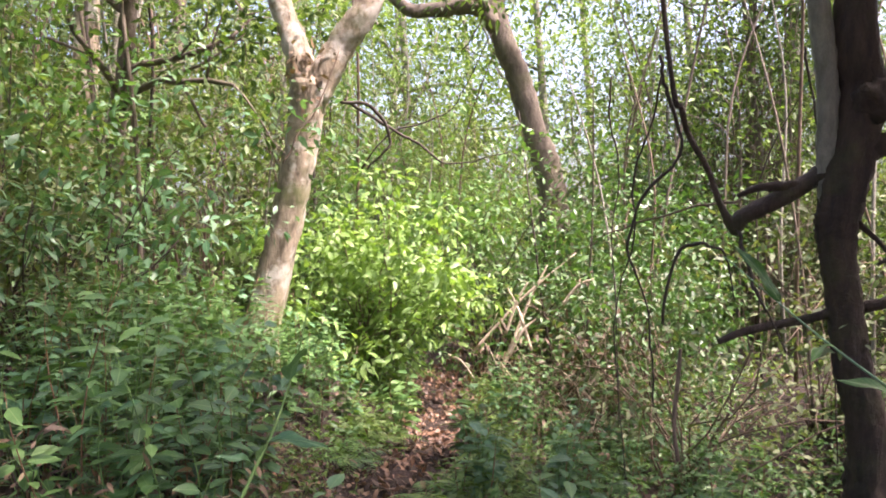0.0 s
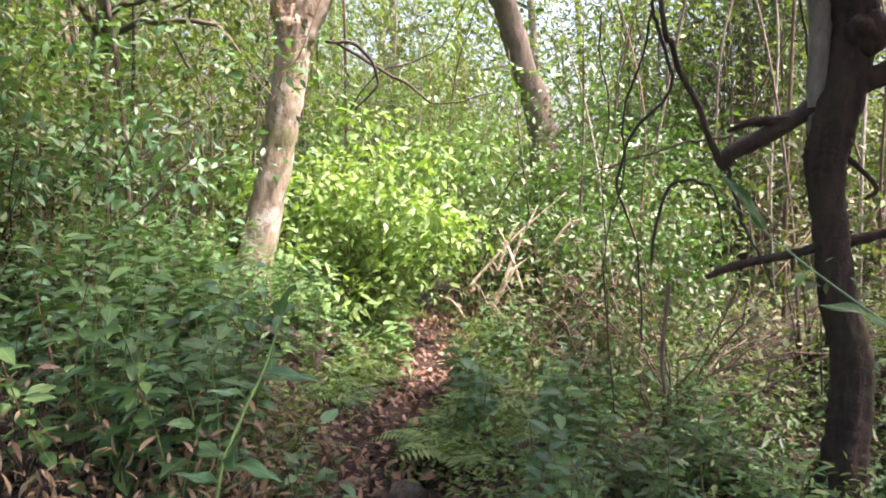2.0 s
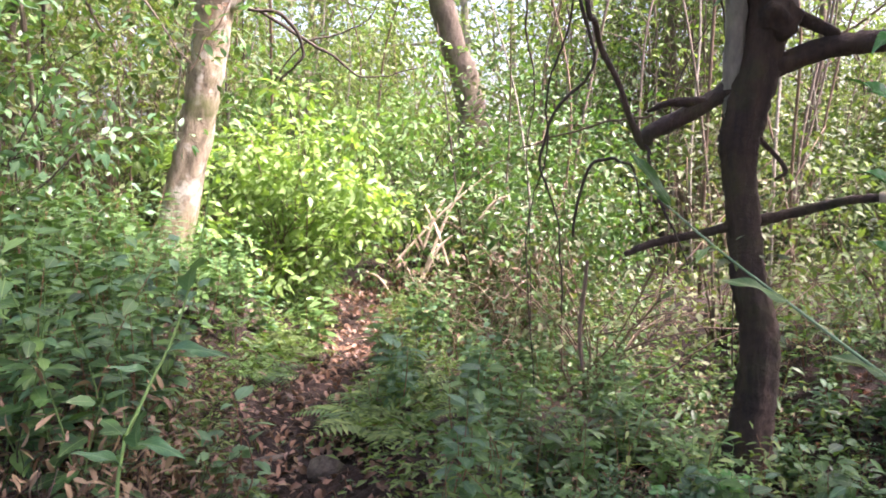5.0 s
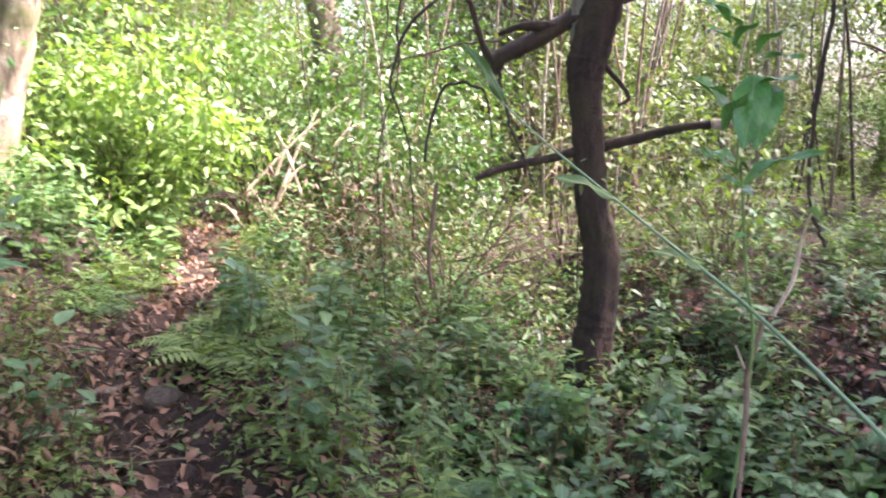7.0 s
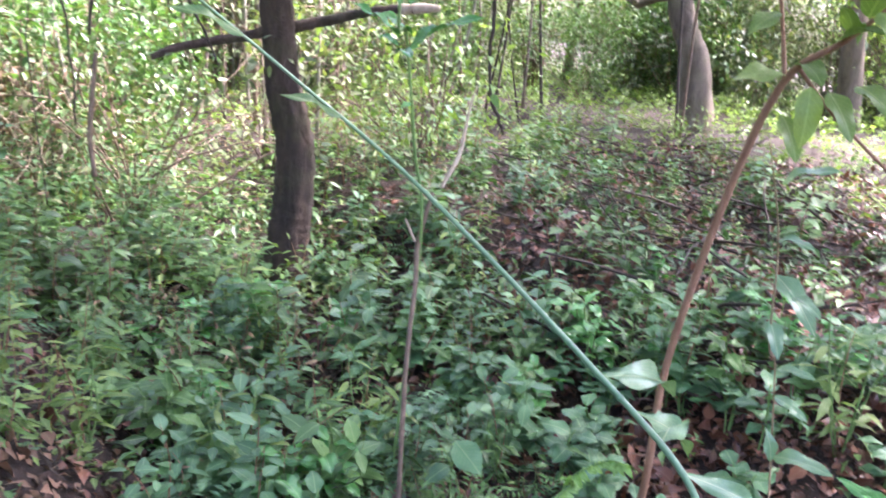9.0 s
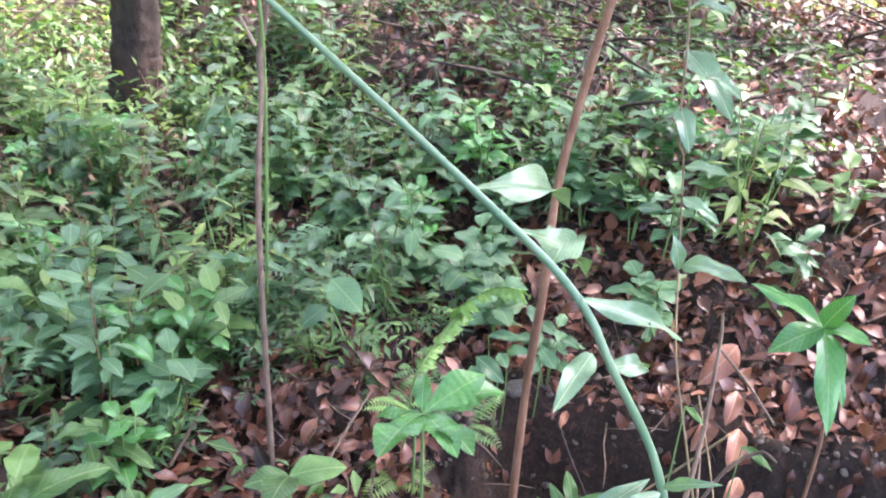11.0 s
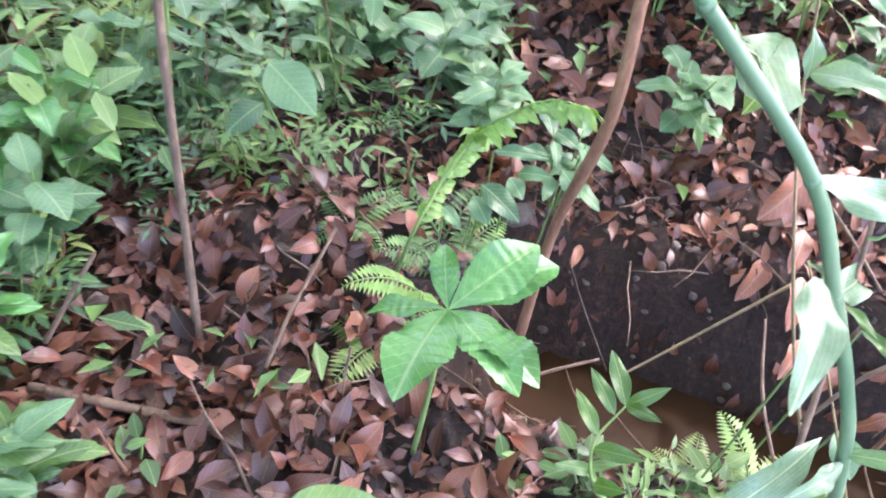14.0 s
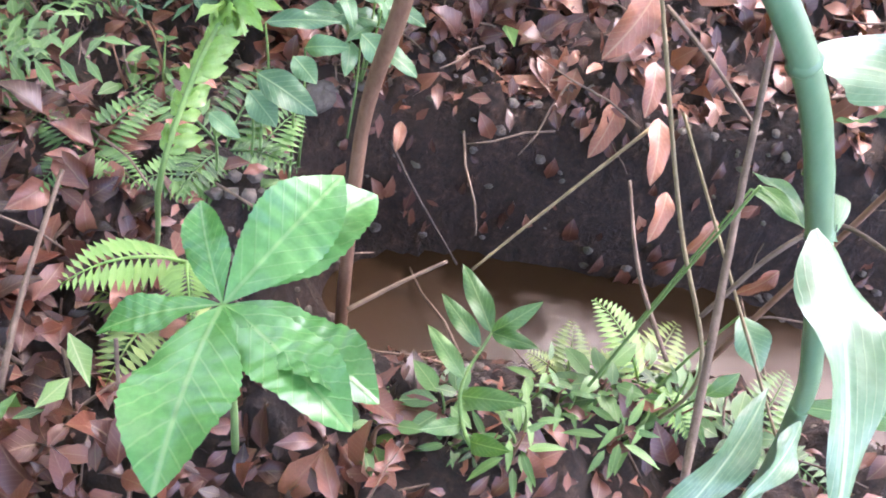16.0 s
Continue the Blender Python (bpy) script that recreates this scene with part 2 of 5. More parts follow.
def smooth_line(points, steps=6):
    """A smooth line through points (with a radius as 4th number)."""
    pts = np.asarray(points, float)
    ext = np.vstack([2 * pts[0] - pts[1], pts, 2 * pts[-1] - pts[-2]])
    out = []
    for i in range(1, len(ext) - 2):
        a, b, c, d = ext[i - 1:i + 3]
        for k in range(steps):
            q = k / steps
            out.append(0.5 * (2 * b + (c - a) * q + (2 * a - 5 * b + 4 * c - d) * q * q + (3 * b - a - 3 * c + d) * q ** 3))
    out.append(pts[-1])
    return np.array(out)


def tube(shape, line, sides=8, rough=0.0, seed=0):
    """A round stem along a line of (x, y, z, radius)."""
    line = np.asarray(line, float)
    r = np.random.default_rng(seed)
    pos, rad = line[:, :3], np.maximum(line[:, 3], 0.0008)
    tang = np.gradient(pos, axis=0)
    tang /= np.linalg.norm(tang, axis=1, keepdims=True) + 1e-9
    ref = np.array([0.3, 0.9, 0.1]) if abs(tang[0][1]) < 0.8 else np.array([1.0, 0, 0.1])
    v, uv = [], []
    ang = np.arange(sides) / sides * 2 * math.pi
    lump = 1 + rough * (r.random(sides) - 0.5)
    for i, (p, q, t) in enumerate(zip(pos, rad, tang)):
        x = np.cross(t, ref)
        x /= np.linalg.norm(x)
        y = np.cross(t, x)
        ring = lump * (1 + rough * 0.7 * (r.random(sides) - 0.5))
        v.append(p + (np.cos(ang)[:, None] * x + np.sin(ang)[:, None] * y) * (q * ring)[:, None])
        uv += [(a, i) for a in ang]
    n = len(pos)
    f = []
    for i in range(n - 1):
        for k in range(sides):
            f.append((i * sides + k, i * sides + (k + 1) % sides, (i + 1) * sides + (k + 1) % sides, (i + 1) * sides + k))
    f.append(tuple(range(sides))[::-1])
    f.append(tuple((n - 1) * sides + k for k in range(sides)))
    shape.add(np.vstack(v), f, np.array(uv, float))


def part(name, shape, material, parent=None, label="", smooth=True):
    """One mesh object, under a thing or a part."""
    ob = new(name, shape.mesh(name, material, smooth))
    if parent is not None:
        ob.parent = parent
        ob.matrix_parent_inverse = Matrix.Identity(4)
    return tagged(ob, label) if label else ob


def thing(name, label, category, at=(0, 0, 0), group="", kind=""):
    ob = new(name)
    ob.empty_display_size = 0.05
    ob.location = at
    return tagged(ob, label, category, group, kind)


# ---- the ground ----
def step(a, b, x):
    q = np.clip((x - a) / (b - a), 0, 1)
    return q * q * (3 - 2 * q)


GULLY = [(2.38, 1.5), (2.52, 1.22), (2.6, 0.98), (2.72, 0.7), (2.85, -0.4), (3.1, -2.5), (3.3, -6.0)]
PATH = [(2.4, 17.0), (1.1, 12.5), (0.35, 10.3), (0.02, 8.3), (-0.06, 6.0), (-0.4, 4.2), (-0.1, 3.0), (0.35, 2.2), (0.3, 0.0), (0.0, -6.0)]


def near_line(x, y, line):
    best = np.full(np.shape(x), 1e9)
    for (ax, ay), (bx, by) in zip(line, line[1:]):
        dx, dy = bx - ax, by - ay
        q = np.clip(((x - ax) * dx + (y - ay) * dy) / (dx * dx + dy * dy), 0, 1)
        best = np.minimum(best, np.hypot(x - ax - q * dx, y - ay - q * dy))
    return best


def height(x, y):
    x, y = np.asarray(x, float), np.asarray(y, float)
    h = -0.72 * step(0.25, 1.35, x) * (1 - 0.25 * step(2.5, 6.0, y))
    h = h + 0.5 * step(2.7, 4.2, x) + 0.25 * step(4.5, 12.0, x)
    h = h + 0.42 * step(-0.55, -1.3, x) + 0.3 * step(-2.0, -6.0, x)
    h = h + 0.03 * np.sin(3.1 * x + 1.7 * y) + 0.025 * np.sin(2.3 * y - 4.7 * x) + 0.012 * np.sin(11 * x + 3) * np.sin(9 * y)
    g = near_line(x, y, GULLY)
    bed = -1.02 - 0.09 * step(1.75, 1.2, y) + 0.05 * np.sin(6.5 * y + 4 * x)
    # the bank across the stream is steep, the near one gentle
    across = step(0.0, 0.15, 0.8 * (x - 2.4) + 0.6 * (y - 1.15))
    rise = step(0.0, 1.0, np.clip((g - 0.06) / (0.4 - 0.24 * across), 0, 1))
    lumps = 0.035 * np.sin(17 * x + 5 * y) * np.sin(13 * y - 6 * x + 1) * (1 - step(0.5, 1.2, g))
    h = (h + 0.1 * across * (1 - step(0.4, 1.6, g)) + lumps) * rise + bed * (1 - rise)
    h = h - 0.06 * (1 - step(0.15, 0.35, near_line(x, y, PATH)))
    far = step(25, 60, np.hypot(x, y))
    return h * (1 - far) + far * -0.3


def build_ground():
    def axis(lo, hi, fine_lo, fine_hi, d):
        near = np.arange(fine_lo, fine_hi + d / 2, d)
        grow = 1.25 ** np.arange(1, 60) * d * 2
        up = fine_hi + np.cumsum(grow)
        down = fine_lo - np.cumsum(grow)
        return np.concatenate([down[down > lo][::-1], near, up[up < hi]])
    xs, ys = axis(-900, 900, -2.5, 5.0, 0.05), axis(-900, 900, -1.0, 7.0, 0.05)
    gx, gy = np.meshgrid(xs, ys)
    z = height(gx, gy)
    close = step(8, 4, np.hypot(gx - 1.5, gy - 2))
    z = z + close * 0.018 * rng.standard_normal(z.shape)
    s = Shape()
    nx, ny = len(xs), len(ys)
    f = [(j * nx + i, j * nx + i + 1, (j + 1) * nx + i + 1, (j + 1) * nx + i) for j in range(ny - 1) for i in range(nx - 1)]
    s.add(np.stack([gx.ravel(), gy.ravel(), z.ravel()], 1), f)
    return tagged(part("ground", s, SOIL), "dark brown forest soil with a trodden footpath and gully", "ground", kind="structure")


ground = build_ground()


def build_water():
    s = Shape()
    n = 40
    gx, gy = np.meshgrid(np.linspace(1.9, 3.9, n), np.linspace(-6, 2.1, n * 3))
    z = -1.03 + 0.0 * gx
    f = [(j * n + i, j * n + i + 1, (j + 1) * n + i + 1, (j + 1) * n + i) for j in range(3 * n - 1) for i in range(n - 1)]
    s.add(np.stack([gx.ravel(), gy.ravel(), z.ravel()], 1), f)
    return tagged(part("stream_water", s, WATER), "shallow muddy brown stream water in the gully", "water", kind="structure")


build_water()


# ---- plants ----
def rand_dirs(r, n):
    d = r.standard_normal((n, 3))
    return d / (np.linalg.norm(d, axis=1, keepdims=True) + 1e-9)


FAR_LEAF = kite(1.0, 0.5)
NARROW_FAR = kite(1.0, 0.26)
MID_LEAF = blade(1.0, 0.42, 2, 0.2, 0.25)
TUFT_LEAF = kite(1.0, 0.4, 0.25)
NEAR_LEAF = blade(1.0, 0.5, 3, 0.16, 0.22, 0.4)
LANCE_LEAF = blade(1.0, 0.26, 3, 0.2, 0.3, 0.4)
LEAFLET = blade(1.0, 0.28, 1, 0.2, 0.2, 0.42)


def clump_leaves(r, centres, per, spread, size, droop=0.15):
    """Frames of leaves in loose clumps round centres."""
    n = len(centres) * per
    base = np.repeat(np.asarray(centres), per, axis=0)
    off = r.standard_normal((n, 3)) * spread * np.array([1, 1, 0.6])
    way = off / (np.linalg.norm(off, axis=1, keepdims=True) + 1e-6) + 0.5 * r.standard_normal((n, 3)) - np.array([0, 0, droop])
    up = np.tile([0.0, 0, 1.0], (n, 1)) + 0.45 * r.standard_normal((n, 3))
    return frames(base + off, way, up, size * r.uniform(0.6, 1.25, n))


def limbs(r, start, way, length, radius, depth, out, tips, wild=0.22):
    """A crooked limb that forks; out gets lines, tips the ends."""
    n = 5
    p, d = np.array(start, float), np.array(way, float) / np.linalg.norm(way)
    pts = [(*p, radius)]
    for i in range(n):
        d = d + wild * r.standard_normal(3) + np.array([0, 0, 0.04])
        d /= np.linalg.norm(d)
        p = p + d * length / n
        pts.append((*p, radius * (1 - 0.55 * (i + 1) / n)))
        if depth and i >= 1 and r.random() < 0.75:
            e = d + 0.9 * r.standard_normal(3)
            limbs(r, p, e, length * r.uniform(0.4, 0.65), radius * (1 - 0.55 * (i + 1) / n) * 0.65, depth - 1, out, tips, wild)
        if depth == 0 and i >= 2:
            tips.append(p.copy())
    out.append(np.array(pts))
    tips.append(p)


def joined(ob):
    return tagged(ob, kind="stuff")


def tree(label, trunk, bark, leaf, seed, crown_limbs=9, crown_len=2.2, per=26, leaf_size=0.11, spread=0.38, extra=(), low=0.55, sides=12, rough=0.25, high=()):
    """A tree: trunk through the given points (x, y, z, radius), forking limbs and a leafy crown. extra: drawn limbs.
    high: tops from which more crown springs."""
    r = np.random.default_rng(seed)
    base = np.array(trunk[0][:3])
    local = [(*(np.array(q[:3]) - base), q[3]) for q in trunk]
    ob = thing("tree", label, "tree", base)
    s = Shape()
    line = smooth_line(local, 10)
    flare = np.linspace(0, 1, len(line))
    line[:, 3] *= 1 + 0.35 * np.exp(-flare * 14)
    tube(s, line, sides, rough, seed)
    part("trunk", s, bark, ob)
    for k, e in enumerate(extra):
        s = Shape()
        wood = e[0] if not isinstance(e[0], tuple) else bark
        pts = e[1:] if not isinstance(e[0], tuple) else e
        tube(s, smooth_line([(*(np.array(q[:3]) - base), q[3]) for q in pts], 8), 9, 0.3, seed + k)
        part("limb", s, wood, ob)
    lines, tips = [], []
    starts = [line[min(int(len(line) * r.uniform(low, 0.98)), len(line) - 1)] for _ in range(crown_limbs)]
    for h in high:
        starts += [np.array((*(np.array(h) - base), 0.09))] * 4
    for st in starts:
        a = r.uniform(0, 2 * math.pi)
        limbs(r, st[:3], (math.cos(a), math.sin(a), r.uniform(0.0, 0.8)), crown_len * r.uniform(0.6, 1.2), st[3] * 0.5, 1, lines, tips)
    if lines:
        s = Shape()
        for k, l in enumerate(lines):
            tube(s, l, 4, 0.0, k)
        joined(part("branchwork", s, bark, ob))
        s = Shape()
        s.spread(FAR_LEAF, clump_leaves(r, tips, per, spread, leaf_size))
        joined(part("crown", s, leaf, ob))
    return ob


def bush(label, at, seed, width=0.8, tall=1.2, stems=9, per=9, leaf_size=0.08, leaf=None, wood=None, shape_blade=None, spread=0.14, name="bush", category="bush", group="", low=2, thick=0.012, wild=0.22):
    ob = thing(name, label, category, at, group)
    r = np.random.default_rng(seed)
    lines, tips = [], []
    for k in range(stems):
        a = r.uniform(0, 2 * math.pi)
        lean = r.uniform(0.1, 0.9) * width / tall
        limbs(r, (0.1 * math.cos(a), 0.1 * math.sin(a), -0.05), (lean * math.cos(a), lean * math.sin(a), 1), tall * r.uniform(0.6, 1.05), thick, 1, lines, tips, wild)
    s = Shape()
    for k, l in enumerate(lines):
        tube(s, l, 3, 0.0, k)
    joined(part("branchwork", s, wood or TWIG_DARK, ob))
    if per:
        s = Shape()
        below = [np.array((*(r.standard_normal(2) * width * 0.3), r.uniform(0.05, 0.5) * tall)) for _ in range(stems * low)]
        s.spread(MID_LEAF if shape_blade is None else shape_blade, clump_leaves(r, tips + below, per, spread, leaf_size))
        joined(part("foliage", s, leaf or GREEN, ob))
    return ob


def herb(label, seed, stems, tall, nodes, size, leaf, shape_blade, group, name="herb_plant", lean=0.35, pinnate=0):
    """An upright herb: every stem bears pairs of leaves, crosswise; pinnate: leaflets to a side on each leaf."""
    r = np.random.default_rng(seed)
    ob = thing(name, label, "herb", (0, 0, 0), group)
    mats = []
    for k in range(stems):
        a = r.uniform(0, 2 * math.pi)
        tip = np.array((math.cos(a) * lean * tall * r.uniform(0.2, 1), math.sin(a) * lean * tall * r.uniform(0.2, 1), tall * r.uniform(0.65, 1.1)))
        bow = np.array((*(0.06 * r.standard_normal(2)), 0))
        q = np.linspace(0, 1, 7)[:, None]
        pos = tip * q + bow * (4 * q * (1 - q)) * tall
        line = np.hstack([pos, 0.0035 * (1.3 - q)])
        line[0, 2] -= 0.05
        s = Shape()
        tube(s, line, 5)
        part("stem", s, STEM_GREEN if r.random() < 0.6 else STEM_BROWN, ob)
        turn = r.uniform(0, math.pi)
        for i in range(nodes):
            h = 0.25 + 0.75 * (i + r.uniform(0, 0.3)) / nodes
            p = tip * h + bow * 4 * h * (1 - h) * tall
            for side in (0, math.pi):
                b = turn + i * math.pi / 2 + side + r.uniform(-0.35, 0.35)
                w = np.array((math.cos(b), math.sin(b), r.uniform(-0.25, 0.5)))
                w /= np.linalg.norm(w)
                sz = size * r.uniform(0.6, 1.15) * (1.1 - 0.35 * h)
                if not pinnate:
                    mats.append((p + w * 0.015, w, (0.3 * r.standard_normal(), 0.3 * r.standard_normal(), 1.0), sz))
                else:
                    flat = np.cross(w, (0, 0, 1.0))
                    flat /= np.linalg.norm(flat)
                    for j in range(pinnate):
                        u = (j + 1) / (pinnate + 0.5)
                        o = p + w * sz * u * 2 - np.array((0, 0, 0.5 * sz * u * u))
                        for sg in (1, -1):
                            mats.append((o, w * 0.55 + sg * flat, (0.1, 0.1, 1.0), sz * (0.85 - 0.35 * abs(u - 0.4))))
                    mats.append((p + w * sz * 2, w - np.array((0, 0, 0.4)), (0, 0, 1.0), sz * 0.7))
    s = Shape()
    s.spread(shape_blade, frames([m[0] for m in mats], [m[1] for m in mats], [m[2] for m in mats], [m[3] for m in mats]))
    joined(part("foliage", s, leaf, ob))
    return ob


def fern(label, seed, fronds, length, leaf, group="ferns", steep=0.9):
    """A tuft of arching fronds, each a mesh with a rib and many leaflets."""
    r = np.random.default_rng(seed)
    ob = thing("fern", label, "fern", (0, 0, 0), group)
    for k in range(fronds):
        a = 2 * math.pi * k / fronds + r.uniform(-0.3, 0.3)
        out = np.array((math.cos(a), math.sin(a), 0))
        flat = np.array((-math.sin(a), math.cos(a), 0))
        ln = length * r.uniform(0.7, 1.1)
        q = np.linspace(0, 1, 15)
        pos = out * (ln * q ** 1.2 * 0.85)[:, None] + np.array((0, 0, 1.0)) * (ln * steep * (q - 0.75 * q * q))[:, None]
        s = Shape()
        tube(s, np.hstack([pos, (0.003 * (1.2 - q))[:, None]]), 4)
        m = []
        for i in range(2, 15):
            w = ln * 0.24 * math.sin(math.pi * (0.15 + 0.83 * q[i])) + 0.01
            along = pos[i] - pos[i - 1]
            along /= np.linalg.norm(along)
            for sg in (1, -1):
                m.append((pos[i], sg * flat + 0.4 * along, (0, 0, 1.0), w))
        s.spread(LEAFLET, frames([x[0] for x in m], [x[1] for x in m], [x[2] for x in m], [x[3] for x in m]))
        part("frond", s, leaf, ob)
    return ob


def on_ground(x, y, sink=0.0):
    return (x, y, float(height(x, y)) - sink)


def scatter(protos, spots, lo, hi, seed):
    """Copies of plants at spots, turned and sized at random."""
    r = np.random.default_rng(seed)
    used = set()
    for x, y in spots:
        p = protos[int(r.integers(len(protos)))]
        size = r.uniform(lo, hi)
        m = pose(*on_ground(x, y, 0.02), r.uniform(-8, 8), r.uniform(-8, 8), r.uniform(0, 360))
        if p not in used:
            used.add(p)
            p.matrix_basis = m
            p.scale = (size, size, size)
        else:
            keep = p.scale.copy()
            p.scale = (size, size, size)
            copy_thing(p, m)
            p.scale = keep
    for p in protos:
        if p not in used:
            for o in (*p.children_recursive, p):
                bpy.data.objects.remove(o)


def spots_in(r, n, x0, x1, y0, y1, keep):
    out = []
    for _ in range(n * 40):
        if len(out) >= n:
            break
        x, y = r.uniform(x0, x1), r.uniform(y0, y1)
        if keep(x, y):
            out.append((x, y))
    return out


# ---- trees ----
tree("pale lichen-spotted forked tree trunk beside the footpath", [(-1.68, 7.0, 0.1, 0.19), (-1.62, 7.0, 0.8, 0.165), (-1.4, 7.0, 1.75, 0.15), (-1.26, 7.0, 2.5, 0.155), (-1.2, 7.0, 3.0, 0.18)], BARK_PALE, CROWN, 11, 0, 1.6, 22, 0.12,
     extra=[[(-1.22, 7.0, 2.85, 0.14), (-1.33, 7.0, 3.3, 0.11), (-1.5, 7.05, 3.8, 0.1), (-1.9, 7.1, 5.2, 0.08), (-2.3, 7.0, 6.8, 0.05)],
            [(-1.18, 7.0, 2.85, 0.15), (-0.92, 7.0, 3.3, 0.13), (-0.62, 7.0, 3.8, 0.12), (-0.2, 7.3, 5.2, 0.09), (0.2, 7.5, 7.0, 0.05)]], high=[(0.15, 7.5, 6.9)])
tree("dark crooked tree trunk with a pale split stem", [(2.570, 4.8, -0.6, 0.15), (2.600, 4.8, -0.219, 0.122), (2.625, 4.8, 0.005, 0.124), (2.632, 4.8, 0.376, 0.117), (2.540, 4.8, 0.742, 0.108), (2.495, 4.8, 1.101, 0.1), (2.445, 4.8, 1.456, 0.105), (2.435, 4.8, 1.631, 0.118), (2.470, 4.8, 1.805, 0.128), (2.550, 4.8, 2.148, 0.132), (2.595, 4.8, 2.487, 0.135), (2.560, 4.8, 3.02, 0.115), (2.95, 5.2, 5.0, 0.09)], BARK_DARK, CROWN, 12, 1, 1.6, 30, 0.14, low=0.95, sides=22, rough=0.22, high=[(2.75, 4.3, 4.4), (2.7, 3.6, 4.5), (2.4, 2.6, 4.7), (3.4, 3.6, 4.6), (4.4, 4.2, 5.3), (5.2, 3.4, 5.7), (4.6, 2.4, 5.6), (4.0, 1.4, 5.5)],
     extra=[[BARK_GREY, (2.43, 4.86, 1.6, 0.060), (2.40, 4.85, 2.028, 0.070), (2.39, 4.823, 2.516, 0.070), (2.34, 4.835, 3.051, 0.070), (2.3, 5.1, 4.8, 0.05)],
            [(2.5, 4.82, 2.07, 0.060), (2.204, 4.907, 1.859, 0.050), (1.911, 4.981, 1.699, 0.050), (1.881, 4.995, 1.625, 0.035), (1.778, 4.971, 1.781, 0.020), (1.686, 4.950, 2.012, 0.018), (1.564, 4.939, 2.222, 0.018), (1.482, 4.831, 2.376, 0.017), (1.415, 4.809, 2.573, 0.015), (1.3, 5.0, 4.2, 0.01)],
            [(2.238, 4.900, 1.895, 0.040), (2.018, 4.927, 1.892, 0.025), (1.887, 4.981, 1.839, 0.012)],
            [(2.49, 4.81, 1.14, 0.038), (2.299, 4.865, 1.067, 0.030), (1.946, 4.951, 0.984, 0.026), (1.756, 4.958, 0.908, 0.020)],
            [(2.5, 4.8, 1.12, 0.038), (2.785, 4.620, 1.214, 0.032), (2.976, 4.446, 1.284, 0.028), (3.136, 4.276, 1.309, 0.026)],
            [(2.54, 4.8, 2.07, 0.070), (2.855, 4.585, 2.195, 0.070), (3.063, 4.448, 2.216, 0.065), (3.372, 4.093, 2.220, 0.050), (3.759, 3.580, 2.319, 0.020)],
            [(2.58, 4.79, 2.5, 0.050), (2.851, 4.590, 2.315, 0.040), (2.943, 4.549, 2.227, 0.030)],
            [(2.5, 4.8, 1.72, 0.020), (2.659, 4.641, 1.480, 0.014), (2.610, 4.668, 1.400, 0.010)],
            # three unseen limbs, added with the high crown tops to shade the gully
            [(2.95, 5.2, 4.2, 0.06), (2.8, 4.5, 4.4, 0.05), (2.7, 3.6, 4.5, 0.04), (2.4, 2.6, 4.7, 0.02)],
            [(2.75, 4.3, 4.4, 0.05), (3.4, 3.6, 4.6, 0.04), (4.6, 2.4, 5.6, 0.03), (4.0, 1.4, 5.5, 0.02)],
            [(2.95, 5.2, 4.9, 0.07), (4.4, 4.2, 5.3, 0.05), (5.2, 3.4, 5.7, 0.03)],
            [DEADWOOD, (3.08, 4.33, 1.302, 0.031), (3.19, 4.23, 1.320, 0.029), (3.26, 4.17, 1.325, 0.018)]])
# a knotted burl on the dark trunk
dark_tree = [o for o in scene.objects if o.name.startswith("tree") and o.get("label", "").startswith("dark crooked")][0]
dark_trunk = [o for o in dark_tree.children if o.name.startswith("trunk")][0]
bm = bmesh.new()
bmesh.ops.create_icosphere(bm, subdivisions=3, radius=0.12)
for v in bm.verts:
    v.co *= 1 + 0.5 * noise.noise(v.co * 14) + 0.25 * noise.noise(v.co * 30)
s = Shape()
s.add([tuple(v.co + Vector((2.62, 4.70, 2.40)) - dark_tree.location) for v in bm.verts], [tuple(v.index for v in f.verts) for f in bm.faces])
bm.free()
part("burl", s, BARK_DARK, dark_trunk, "knotted dark burl")
tree("dark leaning tree trunk rising over the thicket", [(1.75, 11.0, 0.0, 0.2), (1.537, 11.058, 2.393, 0.190), (1.288, 10.997, 3.188, 0.170), (1.037, 10.877, 3.961, 0.160), (0.790, 10.746, 4.557, 0.150), (0.4, 11.0, 6.5, 0.1)], BARK_FAR, CROWN, 13, 6, 1.8, 30, 0.13, low=0.8,
     extra=[[(0.791, 10.766, 4.484, 0.100), (0.427, 10.488, 4.789, 0.120), (-0.184, 10.512, 4.735, 0.100), (-0.639, 10.456, 4.855, 0.070), (-1.6, 10.5, 6.0, 0.03)]])
tree("sunlit pale trunk half hidden by undergrowth", [(-4.9, 9.5, 0.4, 0.2), (-4.6, 9.5, 2.0, 0.18), (-4.4, 9.5, 3.4, 0.16), (-4.3, 9.5, 6.0, 0.1)], BARK_PALE, CROWN, 14, 5, 1.4, 26, 0.13, low=0.85)
tree("dark thin upright tree trunk among undergrowth", [(-3.343, 7.802, 1.052, 0.100), (-3.273, 7.770, 2.580, 0.090), (-3.116, 7.662, 3.457, 0.080), (-2.796, 7.066, 5.309, 0.050)], BARK_FAR, CROWN, 15, 8, 1.6, 26, 0.12, low=0.4)
tree("dark trunk at the edge of a forest clearing", [(9.75, 6.9, -0.15, 0.24), (9.610, 7.008, 1.017, 0.200), (9.421, 7.237, 1.707, 0.170), (9.093, 7.371, 3.229, 0.130), (8.702, 7.116, 4.995, 0.080)], BARK_FAR, CROWN, 16, 9, 2.4, 26, 0.14)
